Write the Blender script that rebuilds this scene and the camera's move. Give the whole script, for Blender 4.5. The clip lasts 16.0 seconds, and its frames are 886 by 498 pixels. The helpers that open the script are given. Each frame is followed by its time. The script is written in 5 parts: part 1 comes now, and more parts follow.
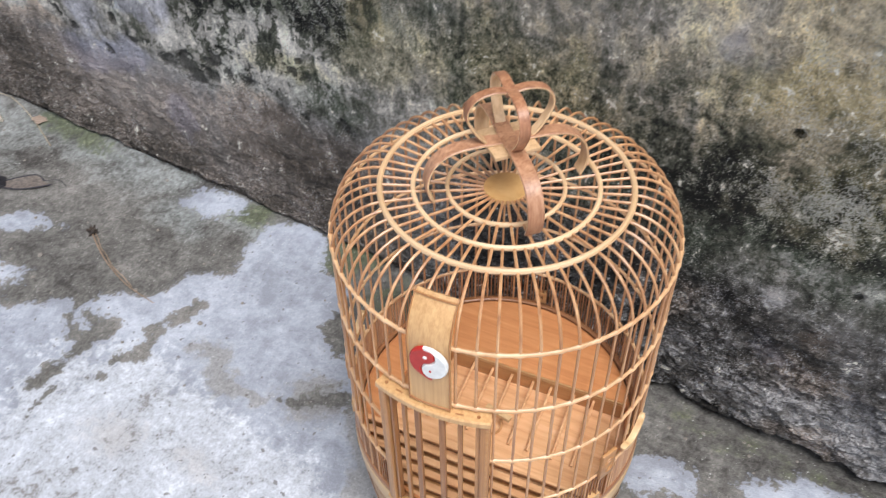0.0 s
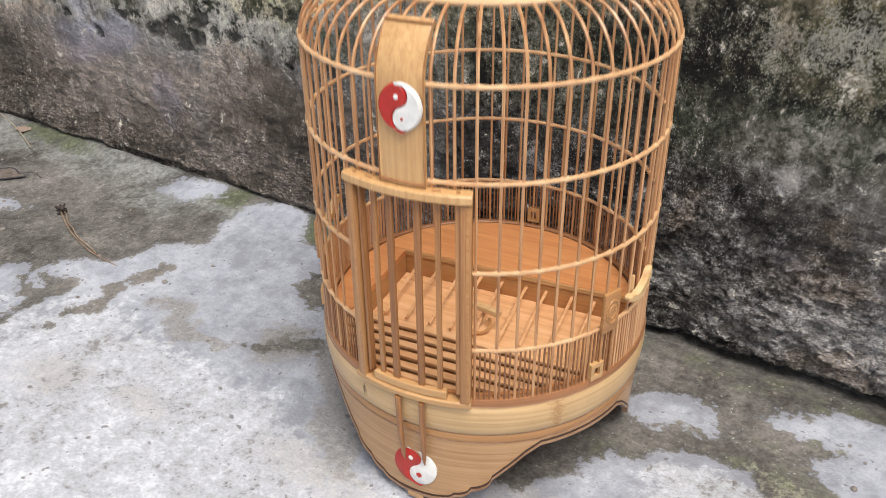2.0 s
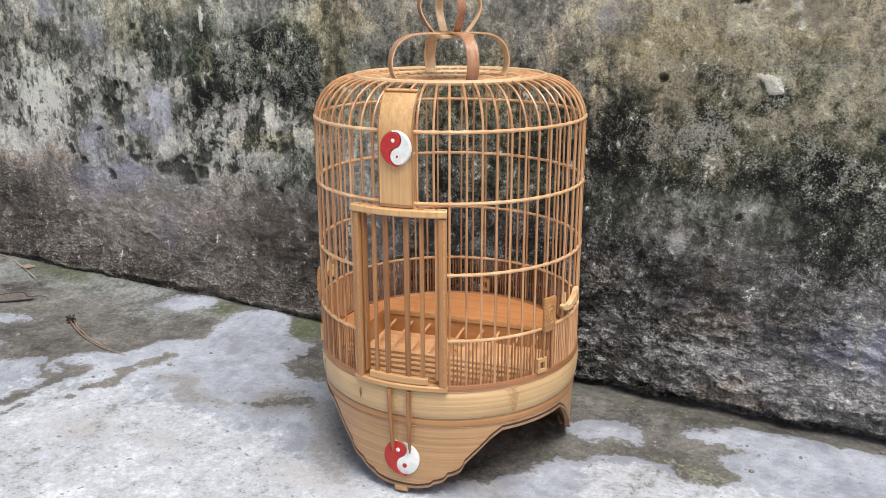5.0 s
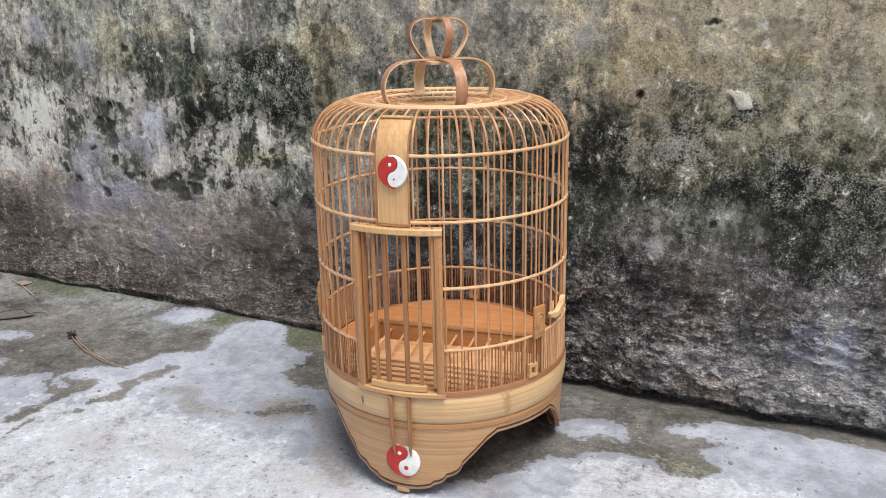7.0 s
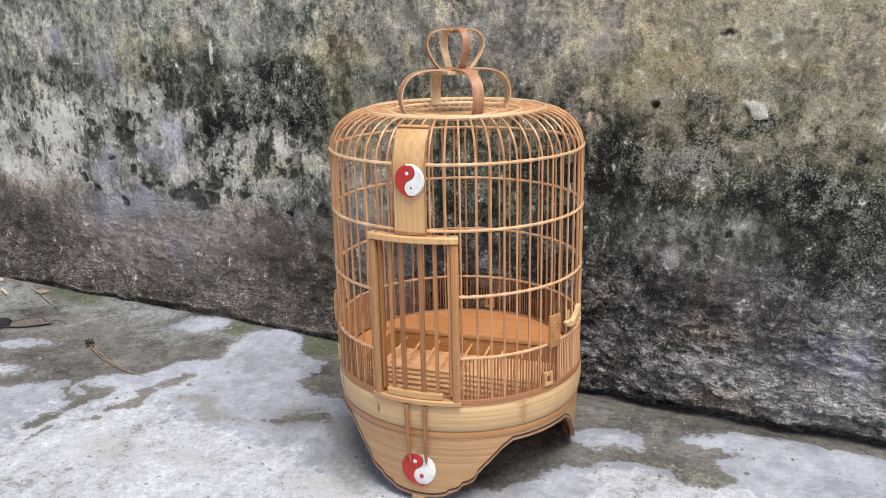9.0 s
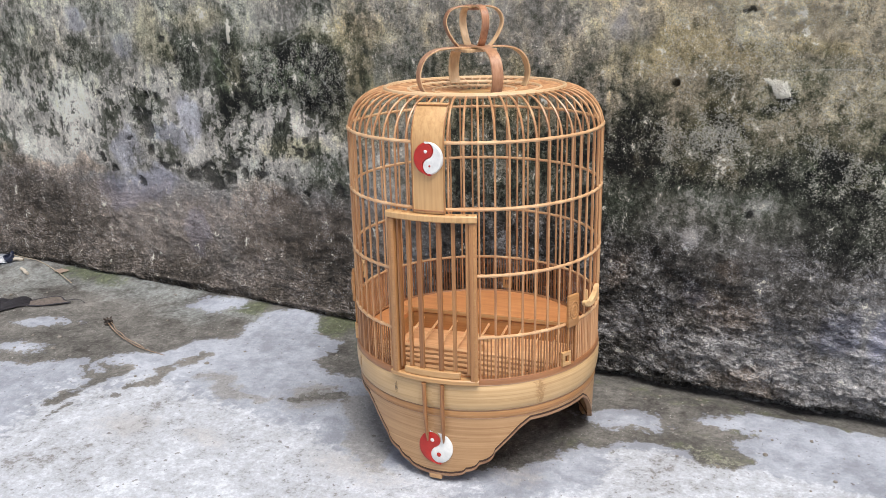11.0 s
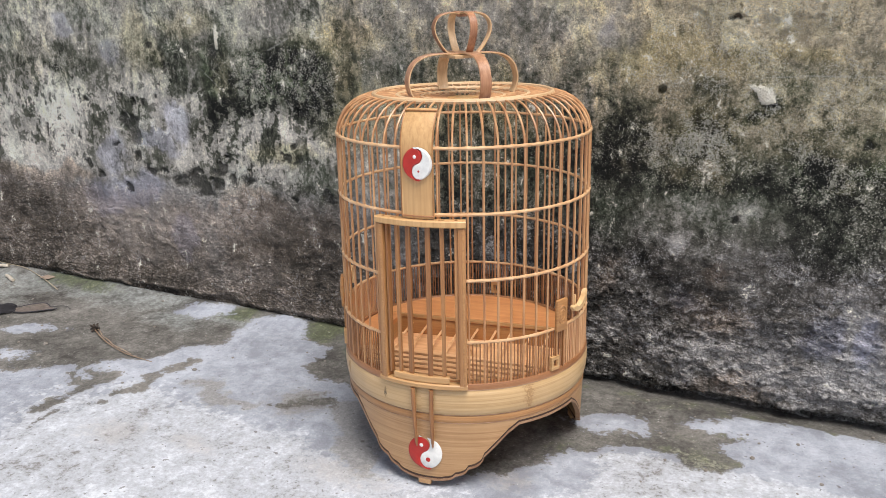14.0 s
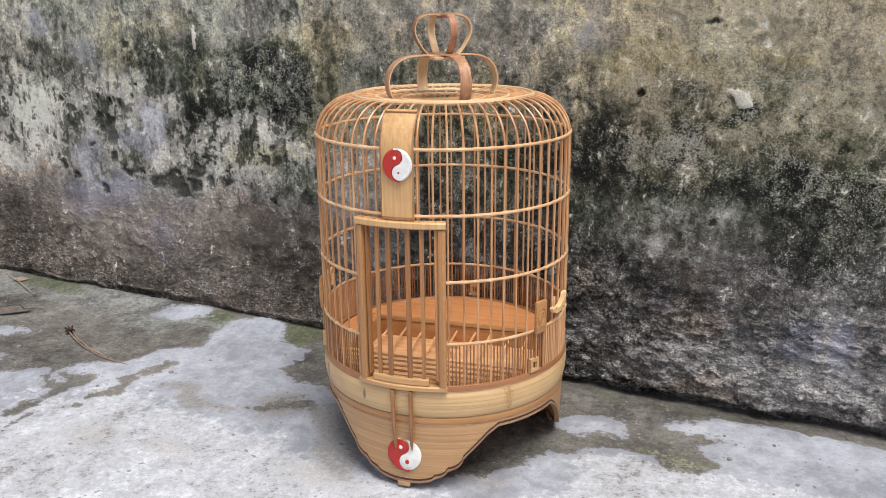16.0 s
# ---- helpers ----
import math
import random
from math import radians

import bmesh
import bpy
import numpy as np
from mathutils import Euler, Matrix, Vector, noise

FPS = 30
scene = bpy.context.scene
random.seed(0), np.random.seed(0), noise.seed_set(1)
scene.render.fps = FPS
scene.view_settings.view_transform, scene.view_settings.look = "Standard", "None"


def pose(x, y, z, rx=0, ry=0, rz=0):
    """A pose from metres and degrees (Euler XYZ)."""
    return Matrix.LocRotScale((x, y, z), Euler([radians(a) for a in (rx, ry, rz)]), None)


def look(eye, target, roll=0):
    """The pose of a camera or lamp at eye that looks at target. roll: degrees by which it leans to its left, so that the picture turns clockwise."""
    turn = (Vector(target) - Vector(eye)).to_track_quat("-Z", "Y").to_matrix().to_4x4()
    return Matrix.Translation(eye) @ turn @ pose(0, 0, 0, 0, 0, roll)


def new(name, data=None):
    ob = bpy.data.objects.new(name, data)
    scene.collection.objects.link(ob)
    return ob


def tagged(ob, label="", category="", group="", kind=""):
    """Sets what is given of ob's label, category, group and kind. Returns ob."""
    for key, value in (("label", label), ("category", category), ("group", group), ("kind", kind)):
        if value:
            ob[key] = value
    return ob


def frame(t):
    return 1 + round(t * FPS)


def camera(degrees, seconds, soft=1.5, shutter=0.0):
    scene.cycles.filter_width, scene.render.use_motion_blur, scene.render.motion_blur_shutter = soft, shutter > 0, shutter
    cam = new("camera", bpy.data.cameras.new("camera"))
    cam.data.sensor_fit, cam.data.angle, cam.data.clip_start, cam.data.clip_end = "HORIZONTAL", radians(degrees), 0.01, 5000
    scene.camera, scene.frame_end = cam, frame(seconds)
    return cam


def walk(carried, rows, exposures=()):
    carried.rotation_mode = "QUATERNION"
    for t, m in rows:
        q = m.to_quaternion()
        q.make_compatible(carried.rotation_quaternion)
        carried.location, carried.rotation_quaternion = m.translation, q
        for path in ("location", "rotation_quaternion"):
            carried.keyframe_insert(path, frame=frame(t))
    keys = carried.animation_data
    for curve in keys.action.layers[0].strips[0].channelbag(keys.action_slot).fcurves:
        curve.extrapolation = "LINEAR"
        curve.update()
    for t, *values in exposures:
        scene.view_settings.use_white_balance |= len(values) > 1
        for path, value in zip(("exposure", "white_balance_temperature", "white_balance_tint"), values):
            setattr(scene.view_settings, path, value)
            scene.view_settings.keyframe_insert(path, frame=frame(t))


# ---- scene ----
cam = camera(55.8, 16.0, soft=0.9, shutter=0.4)
PATH = [
    (0, (0.111, 0.09, 1.001), (-0.645, 1.265, -0.43), -2.0),
    (0.5, (0.131, 0.091, 0.948), (-0.709, 1.207, -0.483), -3.8),
    (1, (0.152, 0.037, 0.877), (-0.695, 1.205, -0.508), -2.4),
    (1.5, (0.191, -0.028, 0.812), (-0.636, 1.278, -0.457), -2.0),
    (2, (0.203, -0.035, 0.672), (-0.7, 1.391, -0.4), -1.3),
    (2.5, (0.226, -0.049, 0.543), (-0.753, 1.439, -0.368), -1.4),
    (3, (0.268, -0.032, 0.545), (-0.844, 1.363, -0.359), -4.8),
    (3.5, (0.298, -0.067, 0.562), (-0.773, 1.415, -0.248), -4.3),
    (4, (0.323, -0.174, 0.564), (-0.659, 1.426, -0.126), -0.8),
    (4.5, (0.324, -0.269, 0.594), (-0.586, 1.388, -0.058), -1.2),
    (4.7, (0.317, -0.298, 0.596), (-0.567, 1.39, -0.013), -0.4),
    (7, (0.324, -0.381, 0.638), (-0.501, 1.334, 0.022), -1.5),
    (7.5, (0.324, -0.382, 0.637), (-0.507, 1.331, 0.023), -1.6),
    (8, (0.324, -0.384, 0.638), (-0.517, 1.336, 0.062), -1.6),
    (8.5, (0.324, -0.388, 0.638), (-0.531, 1.324, 0.057), -1.6),
    (9, (0.323, -0.389, 0.636), (-0.532, 1.32, 0.048), -1.6),
    (9.5, (0.321, -0.39, 0.634), (-0.547, 1.308, 0.033), -1.7),
    (10, (0.319, -0.389, 0.632), (-0.558, 1.3, 0.019), -1.7),
    (12.5, (0.317, -0.394, 0.629), (-0.565, 1.288, 0.001), -1.7),
    (13, (0.317, -0.395, 0.629), (-0.563, 1.293, 0.013), -1.8),
    (13.5, (0.316, -0.394, 0.629), (-0.559, 1.298, 0.02), -1.8),
    (14, (0.317, -0.394, 0.629), (-0.538, 1.308, 0.018), -1.5),
    (14.5, (0.316, -0.395, 0.629), (-0.524, 1.314, 0.017), -1.2),
    (15, (0.315, -0.395, 0.627), (-0.512, 1.322, 0.021), -1.0),
    (15.5, (0.316, -0.394, 0.627), (-0.502, 1.327, 0.02), -0.9),
    (16, (0.315, -0.394, 0.627), (-0.494, 1.332, 0.022), -0.9),
]
walk(cam, [(t, look(eye, target, roll)) for t, eye, target, roll in PATH], exposures=((0, 0.79, 6180, 10), (1, 0.75, 6500, 10), (2, 0.78, 6750, 10), (3, 0.82, 6950, 5), (3.5, 0.82, 7150, 7), (4, 0.82, 6800, 7), (4.5, 0.80, 6550, 8), (7, 0.79, 6450, 10), (10, 0.81, 6450, 10), (16, 0.76, 6600, 10)))

# ---------------------------------------------------------------- light
world = bpy.data.worlds.new("sky")
world.use_nodes = True
scene.world = world
wn = world.node_tree
sky = wn.nodes.new("ShaderNodeTexSky")
sky.sky_type = "NISHITA"
sky.sun_disc = False
SUN_EL, SUN_ROT = radians(66), radians(126)
sky.sun_elevation, sky.sun_rotation = SUN_EL, SUN_ROT
sky.air_density, sky.dust_density, sky.ozone_density = 1.0, 2.5, 1.0
wn.nodes["Background"].inputs["Strength"].default_value = 0.086
grey_sky = wn.nodes.new("ShaderNodeHueSaturation")
grey_sky.inputs["Saturation"].default_value = 0.62
wn.links.new(sky.outputs["Color"], grey_sky.inputs["Color"])
wn.links.new(grey_sky.outputs["Color"], wn.nodes["Background"].inputs["Color"])
sun = new("sun", bpy.data.lights.new("sun", "SUN"))
sun.data.energy, sun.data.angle, sun.data.color = 2.25, radians(34), (1.0, 0.97, 0.93)
sun.matrix_world = look((math.sin(SUN_ROT) * math.cos(SUN_EL) * 5, math.cos(SUN_ROT) * math.cos(SUN_EL) * 5, math.sin(SUN_EL) * 5), (0, 0, 0))

# ---------------------------------------------------------------- plan
WALL_Y = 0.842
CAGE = Vector((-0.1516, 0.6025, 0.0))
LEAN_AXIS = Vector((-0.0064, 0.0263, 1.0)).normalized()
DOOR_TURN = 5.5
RAD = 0.168


# ---------------------------------------------------------------- materials
def material(name):
    m = bpy.data.materials.new(name)
    m.use_nodes = True
    return m, m.node_tree.nodes, m.node_tree.links, m.node_tree.nodes["Principled BSDF"]


def ramp(nodes, stops):
    r = nodes.new("ShaderNodeValToRGB")
    e = r.color_ramp.elements
    while len(e) < len(stops):
        e.new(0.5)
    for el, (p, c) in zip(e, stops):
        el.position, el.color = p, (*c, 1)
    return r


def noise_node(nodes, links, vec, scale, detail=4, rough=0.55, distort=0.0):
    n = nodes.new("ShaderNodeTexNoise")
    n.inputs["Scale"].default_value, n.inputs["Detail"].default_value = scale, detail
    n.inputs["Roughness"].default_value, n.inputs["Distortion"].default_value = rough, distort
    if vec is not None:
        links.new(vec, n.inputs["Vector"])
    return n


def mix_rgb(nodes, links, fac, a, b, mode="MIX"):
    m = nodes.new("ShaderNodeMix")
    m.data_type, m.blend_type = "RGBA", mode
    for val, sock in ((fac, m.inputs[0]), (a, m.inputs[6]), (b, m.inputs[7])):
        if isinstance(val, (int, float)):
            sock.default_value = val
        elif isinstance(val, tuple):
            sock.default_value = (*val, 1)
        else:
            links.new(val, sock)
    return m.outputs[2]


def math_node(nodes, links, op, a, b=None, c=None):
    m = nodes.new("ShaderNodeMath")
    m.operation = op
    for i, v in enumerate((a, b, c)):
        if v is None:
            continue
        if isinstance(v, (int, float)):
            m.inputs[i].default_value = v
        else:
            links.new(v, m.inputs[i])
    return m.outputs[0]


def smooth(nodes, links, val, lo, hi):
    m = nodes.new("ShaderNodeMapRange")
    m.interpolation_type = "SMOOTHSTEP"
    links.new(val, m.inputs["Value"])
    m.inputs["From Min"].default_value, m.inputs["From Max"].default_value = lo, hi
    return m.outputs["Result"]


def wood(name, dark, mid, light, stretch, rough=0.42, spots=0.3, polar=False, gloss=0.22):
    """Bamboo or wood with grain; stretch is the grain's scale along x, y, z (small runs along the fibre).
    polar: the grain runs round the cage's axis."""
    m, nodes, links, bsdf = material(name)
    tc = nodes.new("ShaderNodeTexCoord")
    info = nodes.new("ShaderNodeObjectInfo")
    src = tc.outputs["Object"]
    if polar:
        sep = nodes.new("ShaderNodeSeparateXYZ")
        links.new(src, sep.inputs[0])
        ang = math_node(nodes, links, "ARCTAN2", sep.outputs[0], sep.outputs[1])
        ang = math_node(nodes, links, "MULTIPLY", ang, RAD)
        com = nodes.new("ShaderNodeCombineXYZ")
        links.new(ang, com.inputs[0])
        links.new(sep.outputs[2], com.inputs[2])
        src = com.outputs[0]
    add = nodes.new("ShaderNodeVectorMath")
    add.operation = "MULTIPLY_ADD"
    links.new(info.outputs["Random"], add.inputs[0])
    add.inputs[1].default_value = (0.31, 0.17, 0.23)
    links.new(src, add.inputs[2])
    mp = nodes.new("ShaderNodeMapping")
    links.new(add.outputs[0], mp.inputs["Vector"])
    mp.inputs["Scale"].default_value = stretch
    fine = noise_node(nodes, links, mp.outputs[0], 9.0, 5, 0.65, 0.4)
    broad = noise_node(nodes, links, add.outputs[0], 26.0, 3, 0.5)
    r1 = ramp(nodes, ((0.3, dark), (0.5, mid), (0.72, light)))
    links.new(fine.outputs[0], r1.inputs[0])
    r2 = ramp(nodes, ((0.32, (0.72, 0.66, 0.58)), (0.6, (1.0, 1.0, 1.0))))
    links.new(broad.outputs[0], r2.inputs[0])
    col = mix_rgb(nodes, links, spots, r1.outputs[0], r2.outputs[0], "MULTIPLY")
    tint = ramp(nodes, ((0.0, (0.86, 0.8, 0.74)), (1.0, (1.08, 1.06, 1.04))))
    links.new(info.outputs["Random"], tint.inputs[0])
    col = mix_rgb(nodes, links, 0.8, col, tint.outputs[0], "MULTIPLY")
    links.new(col, bsdf.inputs["Base Color"])
    rr = nodes.new("ShaderNodeMapRange")
    links.new(fine.outputs[0], rr.inputs["Value"])
    rr.inputs["To Min"].default_value, rr.inputs["To Max"].default_value = rough - 0.1, rough + 0.14
    links.new(rr.outputs["Result"], bsdf.inputs["Roughness"])
    bump = nodes.new("ShaderNodeBump")
    bump.inputs["Strength"].default_value, bump.inputs["Distance"].default_value = 0.25, 0.0006
    links.new(fine.outputs[0], bump.inputs["Height"])
    links.new(bump.outputs[0], bsdf.inputs["Normal"])
    bsdf.inputs["Coat Weight"].default_value, bsdf.inputs["Coat Roughness"].default_value = gloss, 0.3
    return m


BAR = wood("bamboo_bar", (0.34, 0.155, 0.066), (0.51, 0.27, 0.125), (0.68, 0.43, 0.23), (9, 9, 1.2), gloss=0.55)
HOOP = wood("bamboo_hoop", (0.50, 0.275, 0.135), (0.64, 0.395, 0.21), (0.77, 0.54, 0.32), (5, 5, 5), gloss=0.45)
# paler hoop bamboo for the top hoops, with the sky's light in its colour
RIM_LIT = wood("bamboo_top_rim", (0.62, 0.41, 0.22), (0.73, 0.52, 0.31), (0.81, 0.63, 0.42), (0.7, 1, 30), polar=True, gloss=0.45)
BAND = wood("bamboo_band", (0.52, 0.325, 0.145), (0.66, 0.455, 0.235), (0.75, 0.56, 0.33), (0.6, 1, 48), polar=True)
DISC = wood("turned_boss_wood", (0.60, 0.34, 0.12), (0.70, 0.43, 0.17), (0.77, 0.51, 0.23), (5, 5, 5))
APRON = wood("bamboo_apron", (0.34, 0.18, 0.078), (0.455, 0.27, 0.13), (0.55, 0.35, 0.18), (0.6, 1, 55), polar=True)
EDGE = wood("bamboo_cut_edge", (0.24, 0.125, 0.07), (0.34, 0.20, 0.115), (0.43, 0.27, 0.165), (8, 8, 8))
STRIP = wood("bamboo_strip", (0.36, 0.165, 0.06), (0.46, 0.235, 0.09), (0.55, 0.31, 0.13), (0.7, 1, 50), polar=True)
SILL = wood("dark_bamboo_sill", (0.24, 0.10, 0.04), (0.34, 0.155, 0.066), (0.43, 0.215, 0.095), (0.8, 1, 40), polar=True)
PLATE = wood("bamboo_plate", (0.47, 0.265, 0.108), (0.58, 0.35, 0.155), (0.66, 0.43, 0.205), (34, 34, 0.8))
FRAME = wood("bamboo_frame", (0.26, 0.112, 0.04), (0.375, 0.18, 0.068), (0.48, 0.255, 0.102), (34, 34, 0.9))
STRIP_OUT = wood("bent_bamboo_skin", (0.22, 0.088, 0.042), (0.37, 0.172, 0.088), (0.54, 0.30, 0.175), (22, 22, 0.9), gloss=0.35)
STRIP_LOW = wood("bent_bamboo_lower_skin", (0.30, 0.135, 0.07), (0.46, 0.24, 0.135), (0.61, 0.37, 0.23), (22, 22, 0.9), gloss=0.35)
STRIP_IN = wood("bent_bamboo_inside", (0.52, 0.33, 0.175), (0.66, 0.45, 0.255), (0.77, 0.57, 0.36), (18, 18, 1.2))
BOARD = wood("tray_board_wood", (0.5, 0.195, 0.07), (0.6, 0.26, 0.098), (0.67, 0.325, 0.135), (1.0, 16, 16), rough=0.5)
SLAT = wood("slat_wood", (0.56, 0.28, 0.125), (0.7, 0.4, 0.2), (0.78, 0.5, 0.28), (1.2, 14, 14), rough=0.5)
BROWN = wood("brown_bamboo", (0.23, 0.095, 0.034), (0.33, 0.15, 0.056), (0.43, 0.215, 0.088), (30, 30, 0.9))
TAN = wood("tan_bamboo", (0.42, 0.235, 0.10), (0.53, 0.315, 0.14), (0.62, 0.395, 0.19), (0.7, 1, 40), polar=True)
SHORT = wood("fine_bar_bamboo", (0.16, 0.068, 0.028), (0.26, 0.12, 0.05), (0.38, 0.195, 0.088), (9, 9, 1.2))
NODE = wood("node_stain", (0.38, 0.225, 0.10), (0.48, 0.30, 0.14), (0.56, 0.375, 0.19), (30, 30, 2), rough=0.5)
SMUDGE = wood("dark_node_smudge", (0.15, 0.11, 0.07), (0.25, 0.185, 0.11), (0.36, 0.27, 0.16), (30, 30, 2), rough=0.5)
CARVED = wood("pale_carved_wood", (0.56, 0.35, 0.17), (0.7, 0.48, 0.25), (0.78, 0.58, 0.34), (8, 8, 3))


def paint(name, col, rough=0.35):
    m, nodes, links, bsdf = material(name)
    tc = nodes.new("ShaderNodeTexCoord")
    n = noise_node(nodes, links, tc.outputs["Object"], 160, 4)
    r = ramp(nodes, ((0.3, tuple(c * 0.82 for c in col)), (0.65, col)))
    links.new(n.outputs[0], r.inputs[0])
    links.new(r.outputs[0], bsdf.inputs["Base Color"])
    bsdf.inputs["Roughness"].default_value = rough
    bump = nodes.new("ShaderNodeBump")
    bump.inputs["Strength"].default_value, bump.inputs["Distance"].default_value = 0.4, 0.0006
    links.new(n.outputs[0], bump.inputs["Height"])
    links.new(bump.outputs[0], bsdf.inputs["Normal"])
    return m


RED = paint("red_lacquer", (0.46, 0.024, 0.017))
WHITE = paint("white_lacquer", (0.8, 0.79, 0.76))
BURN = paint("burnt_line", (0.055, 0.026, 0.016), 0.6)


# ---------------------------------------------------------------- mesh tools
def part(name, bm, mat, parent=None, label="", smooth_faces=True):
    bmesh.ops.recalc_face_normals(bm, faces=bm.faces)
    me = bpy.data.meshes.new(name)
    bm.to_mesh(me)
    bm.free()
    if smooth_faces:
        me.polygons.foreach_set("use_smooth", [True] * len(me.polygons))
        me.set_sharp_from_angle(angle=radians(38))
    me.materials.append(mat)
    ob = new(name, me)
    ob.parent = parent
    if label:
        tagged(ob, label)
    return ob


def again(ob, m, parent=None):
    """Another piece on the same mesh, at the local pose m."""
    o = new(ob.name, ob.data)
    o.parent = parent or ob.parent
    o.matrix_local = m
    return o


def loft(bm, sections, closed_path=False, caps=True):
    rows = [[bm.verts.new(p) for p in s] for s in sections]
    n = len(rows[0])
    pairs = list(zip(rows, rows[1:])) + ([(rows[-1], rows[0])] if closed_path else [])
    for a, b in pairs:
        for i in range(n):
            j = (i + 1) % n
            bm.faces.new((a[i], a[j], b[j], b[i]))
    if caps and not closed_path:
        bm.faces.new(rows[0][::-1])
        bm.faces.new(rows[-1])
    return bm


def tube(bm, pts, radius, sides=6, closed=False):
    """Round rod along pts; radius is a number or a function of the share of the length."""
    pts = [Vector(p) for p in pts]
    n = len(pts)
    secs, up = [], None
    for i, p in enumerate(pts):
        if closed:
            d = pts[(i + 1) % n] - pts[i - 1]
        else:
            d = pts[min(i + 1, n - 1)] - pts[max(i - 1, 0)]
        d.normalize()
        if up is None:
            up = Vector((0, 0, 1)) if abs(d.z) < 0.8 else Vector((0, 1, 0))
        up = (up - d * up.dot(d)).normalized()
        side = d.cross(up)
        r = radius(i / max(n - 1, 1)) if callable(radius) else radius
        secs.append([p + (side * math.cos(2 * math.pi * k / sides) + up * math.sin(2 * math.pi * k / sides)) * r for k in range(sides)])
    return loft(bm, secs, closed)


def bent_strip(bm, pts, side, width, thick, skin, taper=None):
    """Flat strip bent along pts, with the given side direction and softened edges; skin: which face (0 or 1) shows the culm's outside."""
    pts = [Vector(p) for p in pts]
    side = Vector(side).normalized()
    secs = []
    for i, p in enumerate(pts):
        d = (pts[min(i + 1, len(pts) - 1)] - pts[max(i - 1, 0)]).normalized()
        nrm = d.cross(side).normalized()
        w = width * (taper(i / (len(pts) - 1)) if taper else 1) / 2
        h, e = thick / 2, thick * 0.3
        secs.append([p + side * a + nrm * b for a, b in ((-w, -h + e), (-w + e, -h), (w - e, -h), (w, -h + e), (w, h - e), (w - e, h), (-w + e, h), (-w, h - e))])
    loft(bm, secs)
    for i, f in enumerate(bm.faces):
        f.material_index = 0 if i % 8 in ((0, 1, 2) if skin == 0 else (4, 5, 6)) else 1
    return bm


def polar(r, deg, z):
    a = radians(deg)
    return Vector((r * math.cos(a), r * math.sin(a), z))


def arc_slab(bm, r0, r1, a0, a1, z0, z1, n=16, e=0.0008):
    """Curved slab between two radii, angles and heights, with softened edges."""
    secs = []
    for i in range(n + 1):
        a = a0 + (a1 - a0) * i / n
        secs.append([polar(r, a, z) for r, z in ((r0, z0 + e), (r0 + e, z0), (r1 - e, z0), (r1, z0 + e), (r1, z1 - e), (r1 - e, z1), (r0 + e, z1), (r0, z1 - e))])
    return loft(bm, secs)


def ring_profile(bm, prof, n=180):
    """A closed profile of (radius, height) turned round the axis."""
    return loft(bm, [[polar(r, 360 * i / n, z) for r, z in prof] for i in range(n)], True)


def box(bm, m, sx, sy, sz, e=0.0008):
    """Box with softened edges, centred on the pose m."""
    v = bmesh.ops.create_cube(bm, size=1, matrix=m @ Matrix.Diagonal((sx, sy, sz, 1)))["verts"]
    if e:
        edges = list({ed for x in v for ed in x.link_edges})
        bmesh.ops.bevel(bm, geom=edges, offset=e, segments=2, affect="EDGES", profile=0.6)
    return bm


def facing(r, deg, z, pitch=0.0):
    """Pose on the cage's side: x along the side, y inwards, z up."""
    return Matrix.Translation(polar(r, deg, z)) @ Matrix.Rotation(radians(deg + 90), 4, "Z") @ Matrix.Rotation(radians(pitch), 4, "X")


# ---------------------------------------------------------------- ground and wall
def spaced(lo, hi, step, far):
    """Even steps from lo to hi, then growing steps out to the far distance on both sides."""
    mid = np.arange(lo, hi + step / 2, step)
    out, d = [], step
    while not out or out[-1] < far:
        d *= 1.35
        out.append((out[-1] if out else 0) + d)
    out = np.array(out)
    return np.concatenate((lo - out[::-1], mid, mid[-1] + out))


def lattice(nx, ny, seed, u, v):
    """Smooth random field on the points u, v (in cells)."""
    rng = np.random.RandomState(seed)
    g = rng.rand(ny, nx)
    iu, iv = np.floor(u).astype(int), np.floor(v).astype(int)
    fu, fv = u - iu, v - iv
    fu, fv = fu * fu * (3 - 2 * fu), fv * fv * (3 - 2 * fv)
    def at(a, b):
        return g[b % ny, a % nx]
    return (at(iu, iv) * (1 - fu) + at(iu + 1, iv) * fu) * (1 - fv) + (at(iu, iv + 1) * (1 - fu) + at(iu + 1, iv + 1) * fu) * fv


def fractal(u, v, cell, octaves, seed, gain=0.5):
    out, amp, tot = 0, 1.0, 0.0
    for k in range(octaves):
        out = out + amp * lattice(97, 89, seed + k, u / cell + 13.7 * k, v / cell + 7.1 * k)
        tot += amp
        amp *= gain
        cell /= 2.03
    return out / tot - 0.5


